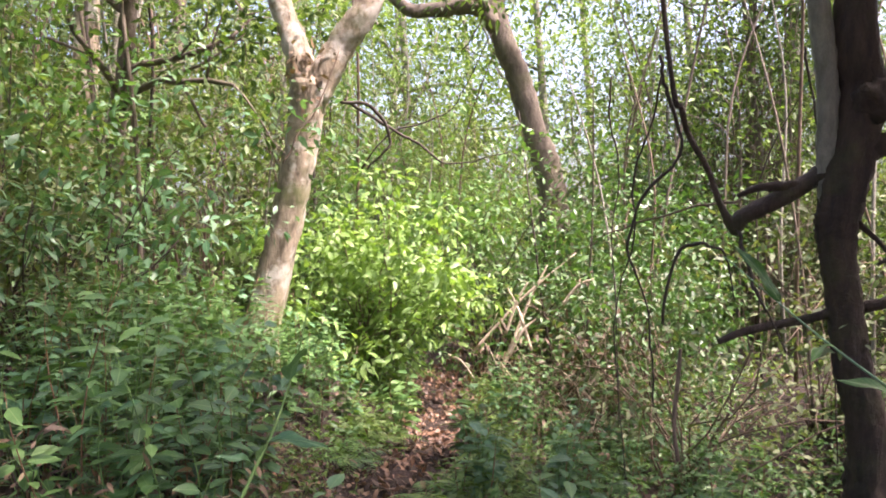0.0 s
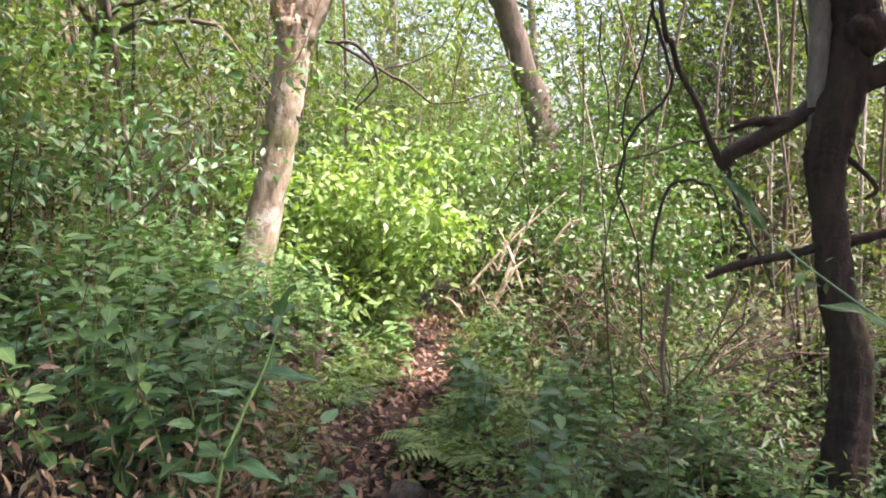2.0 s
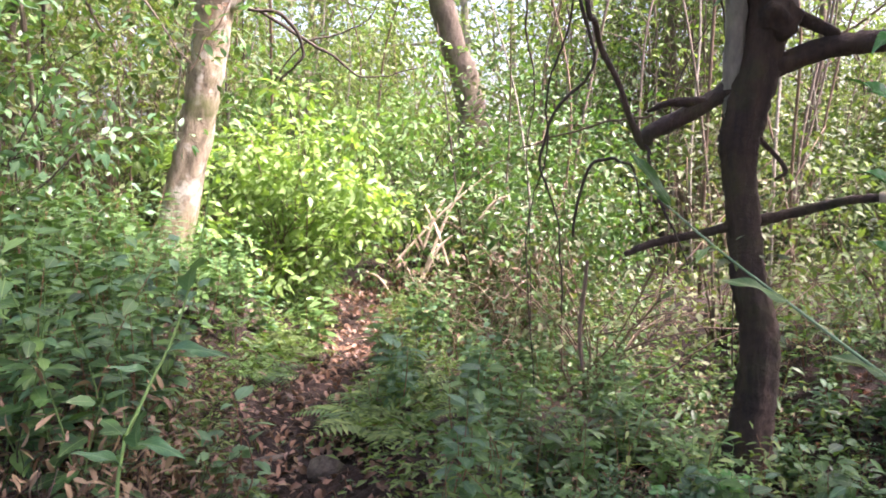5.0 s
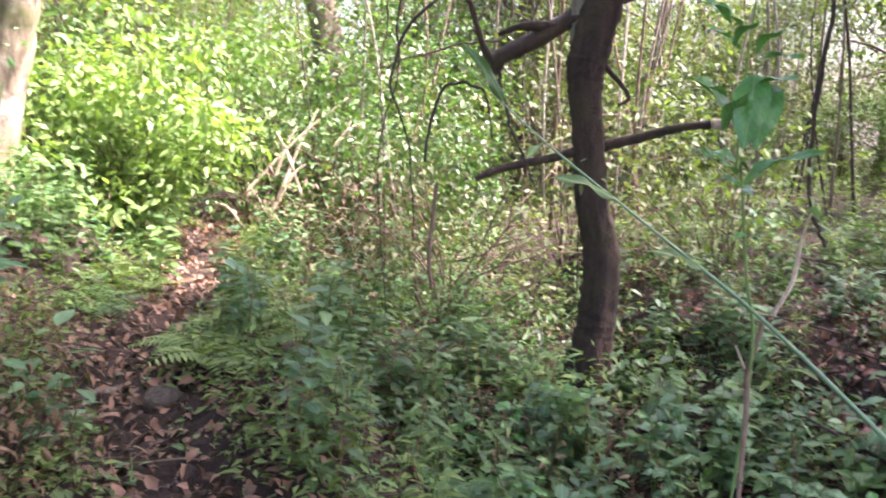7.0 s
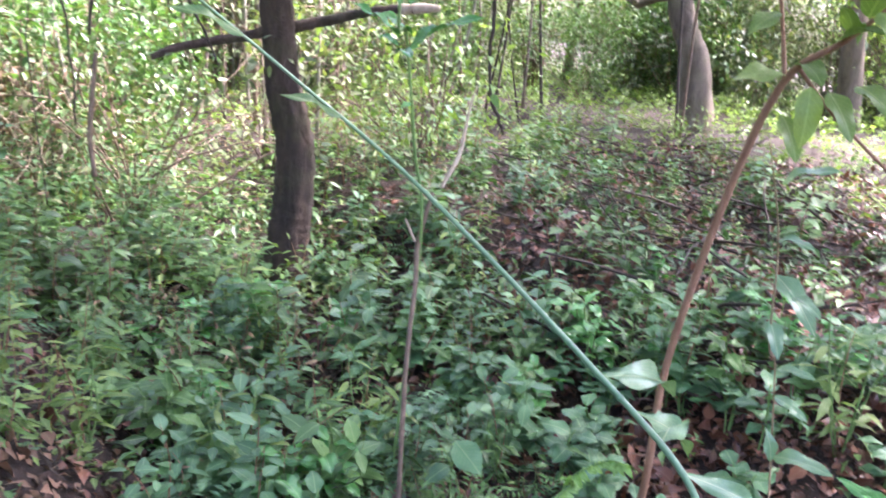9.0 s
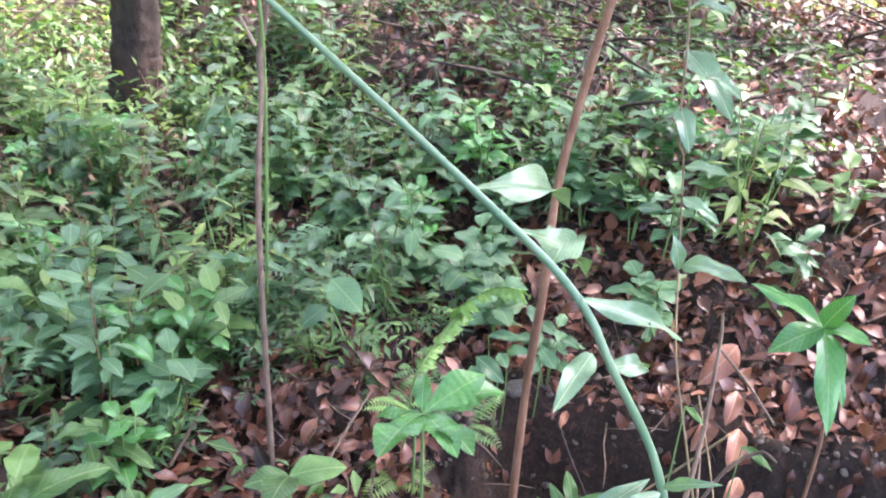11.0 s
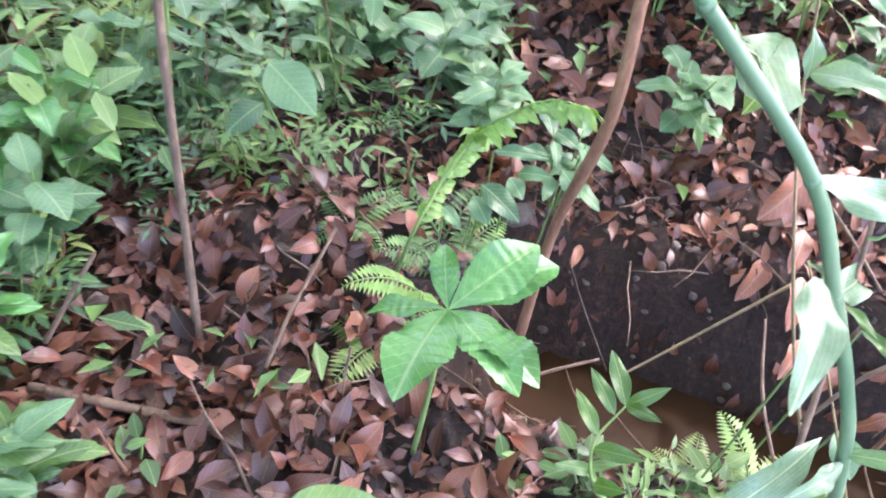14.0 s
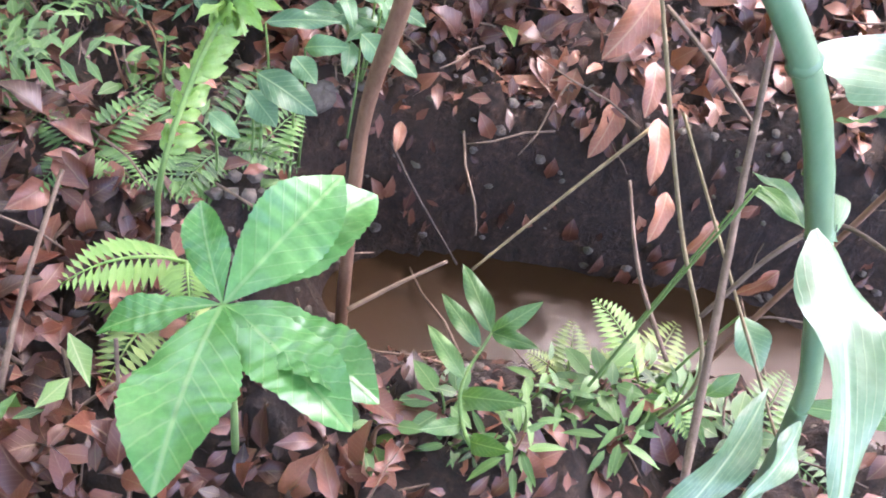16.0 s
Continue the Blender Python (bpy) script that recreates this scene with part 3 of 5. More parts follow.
for k in range(40):
    r = np.random.default_rng(100 + k)
    a = radians(-82 + 140 * k / 39 + r.uniform(-2, 2))
    d = r.uniform(11.5, 26) if a > radians(-24) else r.uniform(17, 30)
    x, y = 0.5 - d * math.sin(a), d * math.cos(a)
    if -2.2 < x < 2.6 and y < 19:
        x += 5.0 if x > 0 else -4.0
    z = float(height(x, y))
    w = r.uniform(0.04, 0.14)
    tall = r.uniform(6, 12)
    lean = r.uniform(-0.1, 0.1, 2) * tall
    tree("slender forest tree with a thin leafy crown", [(x, y, z - 0.05, w), (x + lean[0] * 0.3, y + lean[1] * 0.3, z + tall * 0.4, w * 0.85), (x + lean[0], y + lean[1], z + tall, w * 0.4)], BARK_FAR if k % 3 else BARK_GREY, [CROWN, CROWN, OLIVE, YELLOW_GREEN][k % 4], 200 + k, 12, 2.6, 34, 0.12, 0.5, low=0.2, sides=8, rough=0.1)

for k, (x, y) in enumerate([(-5.0, 19.0), (-3.0, 22.0), (-1.2, 19.5), (0.6, 23.0), (2.2, 19.0), (4.0, 22.5), (6.0, 19.5)]):
    z = float(height(x, y))
    tree("pale hazy forest tree standing beyond the thicket", [(x, y, z - 0.05, 0.13), (x + 0.3, y, z + 4.5, 0.11), (x - 0.2, y, z + 11, 0.05)], BARK_GREY, CROWN if k % 2 else YELLOW_GREEN, 660 + k, 14, 2.8, 22, 0.19, 0.55, low=0.2, sides=8, rough=0.1)

# unseen trees added overhead and behind; their crowns close the canopy against the sun
for k, (x, y) in enumerate([(-4.4, 2.6), (-3.0, 0.4), (-5.0, -3.5), (-0.6, -2.4), (3.0, -5.0), (5.0, -2.4)]):
    z = float(height(x, y))
    tree("unseen spreading forest tree added to shade the track", [(x, y, z - 0.05, 0.14), (x + 0.1, y, z + 3.5, 0.12), (x * 0.9, y * 0.9, z + 7.5, 0.06)], BARK_FAR, CROWN, 720 + k, 14, 3.0, 30, 0.16, 0.5, low=0.6, sides=8, rough=0.1)

# added trees, nearly all out of view, whose dense crowns block the sun
for k, (x, y, tx, ty) in enumerate([(5.4, -1.2, 5.2, 0.0), (7.2, 0.2, 6.6, 1.4), (8.2, 1.6, 6.6, 3.2), (3.9, -2.0, 4.0, -0.6), (11.0, 3.2, 10.0, 4.4), (12.6, 6.3, 11.2, 6.4)]):
    z = float(height(x, y))
    tree("broad forest tree added to shade stream and clearing", [(x, y, z - 0.05, 0.17), ((x + tx) / 2, (y + ty) / 2, z + 3.4, 0.14), (tx, ty, z + 7.0, 0.06)], BARK_FAR, CROWN, 770 + k, 18, 3.0, 27, 0.15, 0.55, low=0.6, sides=8, rough=0.1)
# one more tree out of view, leaning in to keep sun off the herbs
tree("unseen leaning forest tree added to shade path and bank", [(-3.6, 3.0, 0.5, 0.13), (-3.0, 3.2, 3.6, 0.11), (-0.9, 3.5, 5.6, 0.07), (0.9, 2.8, 6.0, 0.04)], BARK_FAR, CROWN, 740, 16, 1.4, 30, 0.15, 0.45, low=0.6, sides=8, rough=0.1)

# ---- thickets ----
r = np.random.default_rng(5)
LEAFY = [bush("dense green undergrowth shrub with small leaves", (0, 0, 0), 300 + k, 1.3, 2.4, 12, 26, 0.095, [CROWN, YELLOW_GREEN, OLIVE, GREEN, OLIVE][k], TWIG, FAR_LEAF, 0.27, group="forest shrubs") for k in range(5)]
TALL = [bush("tall thicket of thin upright stems with narrow leaves", (0, 0, 0), 330 + k, 0.9, 4.2, 14, 17, 0.11, [CROWN, OLIVE, YELLOW_GREEN][k], TWIG, NARROW_FAR, 0.24, name="thicket", category="thicket", group="tall thickets", thick=0.014, wild=0.1) for k in range(3)]


def off_path(x, y):
    return near_line(x, y, PATH) > 1.15 and math.hypot(x + 0.7, y - 8.0) > 1.1 and near_line(x, y, [(-0.7, 8.0), (-2.8, 9.2)]) > 1.2 and not (-2.7 < x < -0.4 and y < 7.6) and not (1.5 < x < 3.6 and y < 7) and not (-1.5 < x < 3.0 and y < 7.6)


def in_clearing(x, y):
    return x > 0.6 * y + 0.6 and math.hypot(x, y) < 15.5


spots = []
for k in range(400):
    a, d = radians(r.uniform(-85, 65)), r.uniform(6.5, 21)
    x, y = 0.5 - d * math.sin(a), d * math.cos(a)
    if off_path(x, y) and len(spots) < 76 and not (x > 2.2 and d < 9.5) and not in_clearing(x, y):
        spots.append((x, y))
spots += [(-2.5, 13.0), (-1.2, 14.5), (0.0, 13.2), (0.2, 15.5), (-0.8, 17.0), (2.4, 13.5), (3.4, 15.0), (1.2, 16.0), (1.6, 14.6)]
for k in range(34):
    a, d = radians(r.uniform(-80, -22)), r.uniform(15, 24)
    spots.append((0.5 - d * math.sin(a), d * math.cos(a)))
scatter(LEAFY, spots, 0.55, 1.2, 6)
spots = []
for k in range(400):
    a, d = radians(r.uniform(-85, 65)), r.uniform(8.5, 19)
    x, y = 0.5 - d * math.sin(a), d * math.cos(a)
    if off_path(x, y) and len(spots) < 60 and not in_clearing(x, y) and not (0.5 < x < 4.2 and 6 < y < 9.6):
        spots.append((x, y))
spots += [(-1.8, 15.2), (-0.4, 15.8), (0.6, 17.2), (2.0, 15.8), (3.0, 17.0), (-3.0, 16.0)]
for k in range(22):
    a, d = radians(r.uniform(-80, -22)), r.uniform(15.5, 25)
    spots.append((0.5 - d * math.sin(a), d * math.cos(a)))
scatter(TALL, spots, 0.7, 1.25, 16)
# this bush's sunlight is partly put into its paler leaf colour
bush("yellow-green bush with leaves paled for sunlight beside the footpath", on_ground(-0.74, 8.0), 31, 0.36, 1.75, 15, 24, 0.115, LIT_LIME, TWIG, MID_LEAF, 0.13)
bush("dark green leafy shrub behind the bright bush", on_ground(-0.7, 10.4), 32, 0.8, 2.7, 14, 14, 0.11, GREEN, TWIG_DARK, MID_LEAF, 0.2)
bush("dark green shrub leaning over the path's end", on_ground(0.55, 9.6), 33, 0.8, 2.5, 12, 14, 0.1, GREEN, TWIG_DARK, MID_LEAF, 0.2)
bush("tangled brown brushwood heap with dead twigs", on_ground(1.25, 7.8), 34, 1.1, 1.6, 28, 4, 0.1, STRAW, DEADWOOD, LANCE_LEAF, 0.16, name="brushwood", category="brushwood", wild=0.4)
bush("leafless tangle of grey vine twigs under trees", on_ground(2.0, 6.4), 35, 1.0, 2.3, 16, 4, 0.09, OLIVE, TWIG, MID_LEAF, 0.2, name="vine_tangle", category="vines", wild=0.38)
bush("tangle of thin grey twigs with sparse leaves", on_ground(3.6, 7.4), 36, 1.2, 2.6, 16, 5, 0.09, OLIVE, TWIG, MID_LEAF, 0.2, name="vine_tangle", category="vines", wild=0.36)
bush("young shrub with sparse green leaves under trees", on_ground(4.6, 6.2), 37, 1.0, 1.8, 10, 7, 0.09, YELLOW_GREEN, TWIG, MID_LEAF, 0.2)
bush("leafy shrub on the raised bank", on_ground(-2.6, 5.3), 38, 0.9, 1.9, 13, 12, 0.1, BLUE_GREEN, TWIG_DARK, MID_LEAF, 0.17)
bush("tall dark leafy shrub on the raised bank", on_ground(-3.6, 6.6), 39, 1.0, 2.8, 13, 13, 0.1, GREEN, TWIG_DARK, MID_LEAF, 0.2)


def vine(label, pts, material=None, seed=0, leaves=0, size=0.07, leaf=None, name="liana", category="liana", steps=8, sides=6):
    """A climbing or lying stem through points with radii, with a few leaves of its own."""
    base = np.array(pts[0][:3])
    ob = thing(name, label, category, base)
    line = smooth_line([(*(np.array(q[:3]) - base), q[3]) for q in pts], steps)
    if name == "liana":
        shake = np.random.default_rng(seed + 900).standard_normal((len(line), 3))
        line[1:-1, :3] += 0.006 * (shake[:-2] + shake[1:-1] + shake[2:]) / 1.7
        line[:, 3] *= 0.8
    s = Shape()
    tube(s, line, sides, 0.25, seed)
    part("stem", s, material or TWIG_DARK, ob)
    if leaves:
        r = np.random.default_rng(seed + 50)
        pick = line[r.integers(len(line) // 5, len(line), leaves), :3]
        way = rand_dirs(r, leaves) + np.array((0, 0, -0.2))
        s = Shape()
        s.spread(MID_LEAF, frames(pick, way, np.tile((0.2, 0.1, 1.0), (leaves, 1)) + 0.4 * r.standard_normal((leaves, 3)), size * r.uniform(0.7, 1.3, leaves)))
        joined(part("foliage", s, leaf or GREEN, ob))
    return ob


vine("dark hanging liana looped from a tree limb", [(1.313, 4.704, 2.678, 0.012), (1.364, 4.743, 2.456, 0.014), (1.471, 4.770, 2.126, 0.012), (1.251, 4.862, 1.817, 0.012), (1.174, 4.893, 1.461, 0.010), (1.284, 4.854, 1.103, 0.007), (1.296, 4.774, 0.531, 0.006)], seed=1)
vine("thin dark liana crossing the thicket", [(1.388, 4.909, 2.629, 0.011), (1.342, 4.984, 2.327, 0.010), (1.239, 5.061, 1.939, 0.010), (1.252, 5.079, 1.573, 0.008), (1.131, 5.094, 1.085, 0.006), (1.151, 4.906, 0.056, 0.005)], seed=2, leaves=8)
vine("long thin branch stretching across the thicket", [(1.922, 4.970, 1.820, 0.012), (1.678, 5.163, 1.771, 0.010), (1.337, 5.365, 1.677, 0.009), (1.088, 5.523, 1.559, 0.006), (0.783, 5.671, 1.372, 0.004)], TWIG, 3, 6)
vine("dark liana hanging down from the leaning limb", [(1.878, 4.994, 1.673, 0.019), (1.902, 4.937, 1.507, 0.015), (1.941, 4.866, 1.288, 0.014), (2.010, 4.830, 1.125, 0.010), (2.108, 4.762, 0.856, 0.006)], seed=4)
vine("bowed dark branch among the vines", [(1.475, 5.210, 0.999, 0.012), (1.561, 5.207, 1.465, 0.014), (1.723, 5.157, 1.524, 0.014), (1.868, 5.109, 1.469, 0.010), (1.910, 5.085, 1.164, 0.006)], seed=5)
vine("thin upright vine stem rising out of view", [(2.687, 5.763, 3.004, 0.012), (2.755, 5.809, 2.683, 0.012), (2.834, 5.839, 2.307, 0.011), (2.897, 5.852, 1.920, 0.009), (2.884, 5.673, -0.069, 0.007)], seed=6, leaves=10)
vine("thin hanging vine under the tree canopy", [(1.354, 6.228, 2.884, 0.010), (1.352, 6.296, 2.545, 0.010), (1.438, 6.334, 2.149, 0.009), (1.391, 6.381, 1.460, 0.006), (1.410, 6.222, 0.062, 0.005)], seed=7, leaves=12)
vine("arched bare branch hanging beside the pale tree", [(-0.991, 7.403, 2.906, 0.019), (-0.672, 7.447, 2.860, 0.022), (-0.514, 7.510, 2.544, 0.019), (-0.734, 7.525, 2.272, 0.012)], seed=8)
vine("bare drooping branch over the path", [(-0.962, 7.599, 2.971, 0.019), (-0.636, 7.671, 2.761, 0.019), (-0.247, 7.726, 2.545, 0.015), (0.090, 7.753, 2.352, 0.009), (0.651, 7.713, 2.460, 0.006)], seed=9)
vine("crooked bare twig over the clearing", [(-0.850, 8.113, 2.332, 0.012), (-0.553, 8.091, 2.713, 0.012), (-0.082, 8.086, 2.859, 0.010), (0.152, 8.055, 3.029, 0.007), (0.494, 7.888, 3.686, 0.006)], seed=10)
vine("thin pale climber crossing the pale trunk", [(-1.348, 6.524, 2.217, 0.012), (-1.204, 6.518, 2.477, 0.011), (-1.061, 6.512, 2.665, 0.010), (-0.875, 6.534, 3.169, 0.007)], TWIG, 11)
vine("hanging dark vine end above the undergrowth", [(3.424, 3.765, 2.182, 0.019), (3.432, 3.803, 1.946, 0.017), (3.430, 3.852, 1.384, 0.017), (3.416, 3.848, 0.991, 0.016), (3.452, 3.788, 0.765, 0.015), (3.488, 3.730, 0.622, 0.012)], seed=12, leaves=6, size=0.1)
for k, (a, b) in enumerate([((0.609, 7.913, 0.292), (1.095, 8.152, 1.333)), ((0.632, 7.855, 0.648), (0.860, 7.872, 1.164)), ((0.653, 7.727, 0.433), (0.924, 7.742, 0.802)), ((1.159, 7.522, 0.959), (1.457, 7.485, 1.211)), ((0.063, 8.542, 0.329), (0.327, 8.107, 0.146)), ((0.328, 8.149, 0.439), (1.420, 8.308, 1.455)), ((0.878, 7.714, 0.491), (0.668, 7.986, 1.101))]):
    mid = [(p + q) / 2 for p, q in zip(a, b)]
    mid[2] += 0.06
    vine("pale dead stick leaning in the brushwood", [(*a, 0.018), (*mid, 0.016), (*b, 0.008)], DEADWOOD, 60 + k, name="dead_stick", category="stick")

# thin pole stems far and near among the thicket
POLES = []
for k in range(4):
    r = np.random.default_rng(820 + k)
    ob = thing("pole_stem", "thin straight bare sapling stem in the thicket", "sapling", (0, 0, 0), "thicket poles")
    s = Shape()
    tube(s, smooth_line([(0, 0, -0.05, 0.022), (*(0.15 * r.standard_normal(2)), 1.6, 0.018), (*(0.3 * r.standard_normal(2)), 3.4, 0.014), (*(0.5 * r.standard_normal(2)), 5.2, 0.006)], 5), 6)
    part("stem", s, [TWIG, BARK_GREY, TWIG_DARK, BARK_FAR][k], ob)
    POLES.append(ob)
r = np.random.default_rng(830)
scatter(POLES, [p for p in spots_in(r, 130, -7, 9, 6, 15, lambda x, y: (off_path(x, y) or (x > 3.2 and y > 6)) and not (in_clearing(x, y) and math.hypot(x, y) < 11))][:130], 0.7, 1.3, 831)

# ---- undergrowth ----
HERB_LABELS = ["green herb with broad pointed leaves", "blue-green herb with broad pointed leaves", "yellow-green herb with slender leaves", "green herb with slender drooping leaves"]
HERBS = [herb(HERB_LABELS[k % 4] + " in the undergrowth", 400 + k, 3 + k % 3, 0.5, 5, [0.14, 0.125, 0.12, 0.13][k % 4], [GREEN, BLUE_GREEN, YELLOW_GREEN, GREEN][k % 4], [NEAR_LEAF, NEAR_LEAF, LANCE_LEAF, LANCE_LEAF][k % 4], "undergrowth herbs") for k in range(8)]
PINNATE = [herb("herb with feathery blue-green leaflets on the forest floor", 430 + k, 2, 0.3, 2, 0.095, [BLUE_GREEN, GREEN, BLUE_GREEN][k], LEAFLET, "feathery herbs", pinnate=4) for k in range(3)]
TALLHERB = [herb("tall leafy herb with broad leaves on the bank", 450 + k, 6, 0.95, 9, 0.115, [BLUE_GREEN, GREEN, GREEN, GREEN][k], NEAR_LEAF, "tall bank herbs", name="tall_herb") for k in range(4)]
BRUSH = [bush("low tangle of brown dead stalks and grass", (0, 0, 0), 470 + k, 0.4, 0.5, 9, 1, 0.06, STRAW, TWIG_DARK, LANCE_LEAF, 0.08, name="dead_stalks", category="dead stalks", group="dead stalks", thick=0.004, wild=0.3) for k in range(3)]


def open_spot(x, y):
    return near_line(x, y, PATH) > 0.4 and near_line(x, y, GULLY) > 0.62 and math.hypot(x - 1.3, y - 0.9) > 0.8 and math.hypot(x, y) > 1.5 and y > 0.75 * x - 0.9 and not (1.1 < x < 2.4 and 0.9 < y < 2.0)


r = np.random.default_rng(9)
scatter(HERBS, spots_in(r, 18, -0.9, 0.9, 2.9, 7.5, lambda x, y: 0.28 < near_line(x, y, PATH) < 0.6) + spots_in(r, 112, 0.6, 3.6, 2.1, 5.2, open_spot) + spots_in(r, 120, -2.2, 6, 2.5, 8.0, lambda x, y: open_spot(x, y) and not (x > 3.6 and y < 5)) + spots_in(r, 60, 2.8, 8, 1.4, 8, lambda x, y: near_line(x, y, GULLY) > 0.6), 0.55, 1.25, 10)
scatter(PINNATE, spots_in(r, 26, 1.3, 2.6, 2.0, 3.0, open_spot) + spots_in(r, 30, 0.5, 3.5, 2.2, 5.5, open_spot), 0.6, 1.2, 11)
scatter(TALLHERB, spots_in(r, 64, -2.6, -0.75, 2.5, 5.6, lambda x, y: x < -0.42 * y + 1.0) + spots_in(r, 16, 0.5, 2.2, 4.4, 7.2, open_spot) + spots_in(r, 10, -1.6, -0.7, 5.2, 6.6, lambda x, y: True), 0.6, 1.1, 12)
scatter(BRUSH, spots_in(r, 14, -1.5, -0.6, 2.2, 4.2, lambda x, y: True) + spots_in(r, 14, -1.15, -0.6, 2.0, 3.3, lambda x, y: True) + spots_in(r, 22, 0.8, 6, 2.4, 8, open_spot), 0.6, 1.1, 13)


def ground_cover(label, n, area, tall, size, material, seed, keep):
    """Low leafy growth over the ground, too many leaves to count."""
    r = np.random.default_rng(seed)
    pts = np.array(spots_in(r, n // 9, *area, keep))
    tuft = np.repeat(pts, 9, axis=0) + 0.06 * r.standard_normal((len(pts) * 9, 2))
    h = np.repeat(r.uniform(0.25, 1.0, len(pts)), 9) * tall * r.uniform(0.15, 1.0, len(tuft))
    way = r.standard_normal((len(tuft), 3)) * np.array((1, 1, 0.35))
    up = np.array((0, 0, 1.0)) + 0.35 * r.standard_normal((len(tuft), 3))
    s = Shape()
    s.spread(TUFT_LEAF, frames(np.column_stack([tuft, height(tuft[:, 0], tuft[:, 1]) + h + 0.01]), way, up, size * r.uniform(0.5, 1.3, len(tuft))))
    tagged(part("ground_cover", s, material), label, "undergrowth", kind="stuff")


ground_cover("low green growth beyond the gully", 3500, (4.2, 14, -0.5, 4.5), 0.35, 0.085, GREEN, 65, lambda x, y: math.hypot(x - 0.4, y) > 9.5)
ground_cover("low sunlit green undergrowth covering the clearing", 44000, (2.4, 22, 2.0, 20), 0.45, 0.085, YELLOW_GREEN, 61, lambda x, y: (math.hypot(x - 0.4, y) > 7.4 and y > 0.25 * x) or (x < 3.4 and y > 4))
ground_cover("low green undergrowth beside the footpath", 14000, (-6, 3.4, 3.6, 14), 0.38, 0.08, GREEN, 62, lambda x, y: near_line(x, y, PATH) > 0.45)
ground_cover("low green undergrowth among the trees", 5000, (1.0, 6.5, 2.3, 6.5), 0.3, 0.09, GREEN, 63, lambda x, y: near_line(x, y, GULLY) > 0.9)
# yellow-green instead of green, to put the sun on these weeds into their colour
ground_cover("low bright weeds at the footpath's edge", 6000, (-1.6, 1.4, 2.6, 9.0), 0.22, 0.06, YELLOW_GREEN, 64, lambda x, y: 0.24 < near_line(x, y, PATH) < 0.8)
ground_cover("sparse low green growth around the path's start", 5000, (-7, 8, -7, 2.4), 0.3, 0.08, GREEN, 66, lambda x, y: near_line(x, y, PATH) > 0.5 and math.hypot(x - 0.8, y - 0.5) > 1.4 and near_line(x, y, GULLY) > 0.5)
# the yellow-green tuft is coloured brighter to look sunlit
FERNS = [fern("bright green fern tuft beside the footpath", 480 + k, 9, 0.42, [GREEN, YELLOW_GREEN][k % 2]) for k in range(2)]
scatter(FERNS, [(-0.050, 4.492, 0.000)[:2], (0.365, 4.256, -0.100)[:2], (0.080, 4.012, 0.000)[:2], (-0.421, 5.866, 0.000)[:2], (-0.673, 6.254, 0.000)[:2], (0.227, 4.923, 0.000)[:2], (-0.65, 5.2), (-0.7, 6.0), (0.45, 5.0)], 0.8, 1.2, 14)
SEEDLINGS = [herb("tiny green seedling on the forest floor", 490 + k, 2, 0.12, 2, 0.045, [GREEN, BLUE_GREEN][k % 2], NEAR_LEAF, "seedlings", name="seedling") for k in range(3)]
scatter(SEEDLINGS, spots_in(r, 90, -1.0, 3.2, 1.0, 4.5, lambda x, y: near_line(x, y, GULLY) > 0.35 and math.hypot(x - 1.4, y - 1.0) > 0.5) + spots_in(r, 60, 2.6, 6, 0, 5, lambda x, y: near_line(x, y, GULLY) > 0.5), 0.7, 1.6, 15)

# ---- plants by the stream ----
LEAF_MESHES = {}


def broad_leaf(width, stations, fold, fullest, teeth=0.0, ripple=0.008, seed=0):
    """A leaf seen from close by, seven points across: quilted between its veins, wavy and fine-toothed at the edge."""
    r = np.random.default_rng(seed)
    p = math.log(0.5) / math.log(fullest)
    waves = r.uniform(0, 6.3, 2)
    v, f, uv = [], [], []
    for i, q in enumerate(np.linspace(0, 1, stations + 2)):
        w = width / 2 * max(math.sin(math.pi * q ** p), 0) ** 0.85
        for k in range(7):
            u = (k - 3) / 3
            edge = 1 + teeth * (1 if i % 2 else -1) if abs(u) == 1 and 0 < i <= stations else 1
            quilt = ripple * math.cos(58 * (q - 0.275 * abs(u) * 2 * w / width)) * min(1, 3 * abs(u)) * (2 * w / width)
            wave = 0.05 * w * math.sin(9 * q + waves[int(u > 0)]) * u * u / (width / 2) * 1.2
            v.append((u * w * edge, q, 0.32 * q * (1 - q) + fold * w * (1.5 * abs(u) - 0.7 * u * u) + quilt + wave))
            uv.append((0.5 + u * w / width, q))
        if i:
            a = 7 * (i - 1)
            f += [(a + k, a + k + 1, a + k + 8, a + k + 7) for k in range(6)]
    return np.array(v), f, np.array(uv)


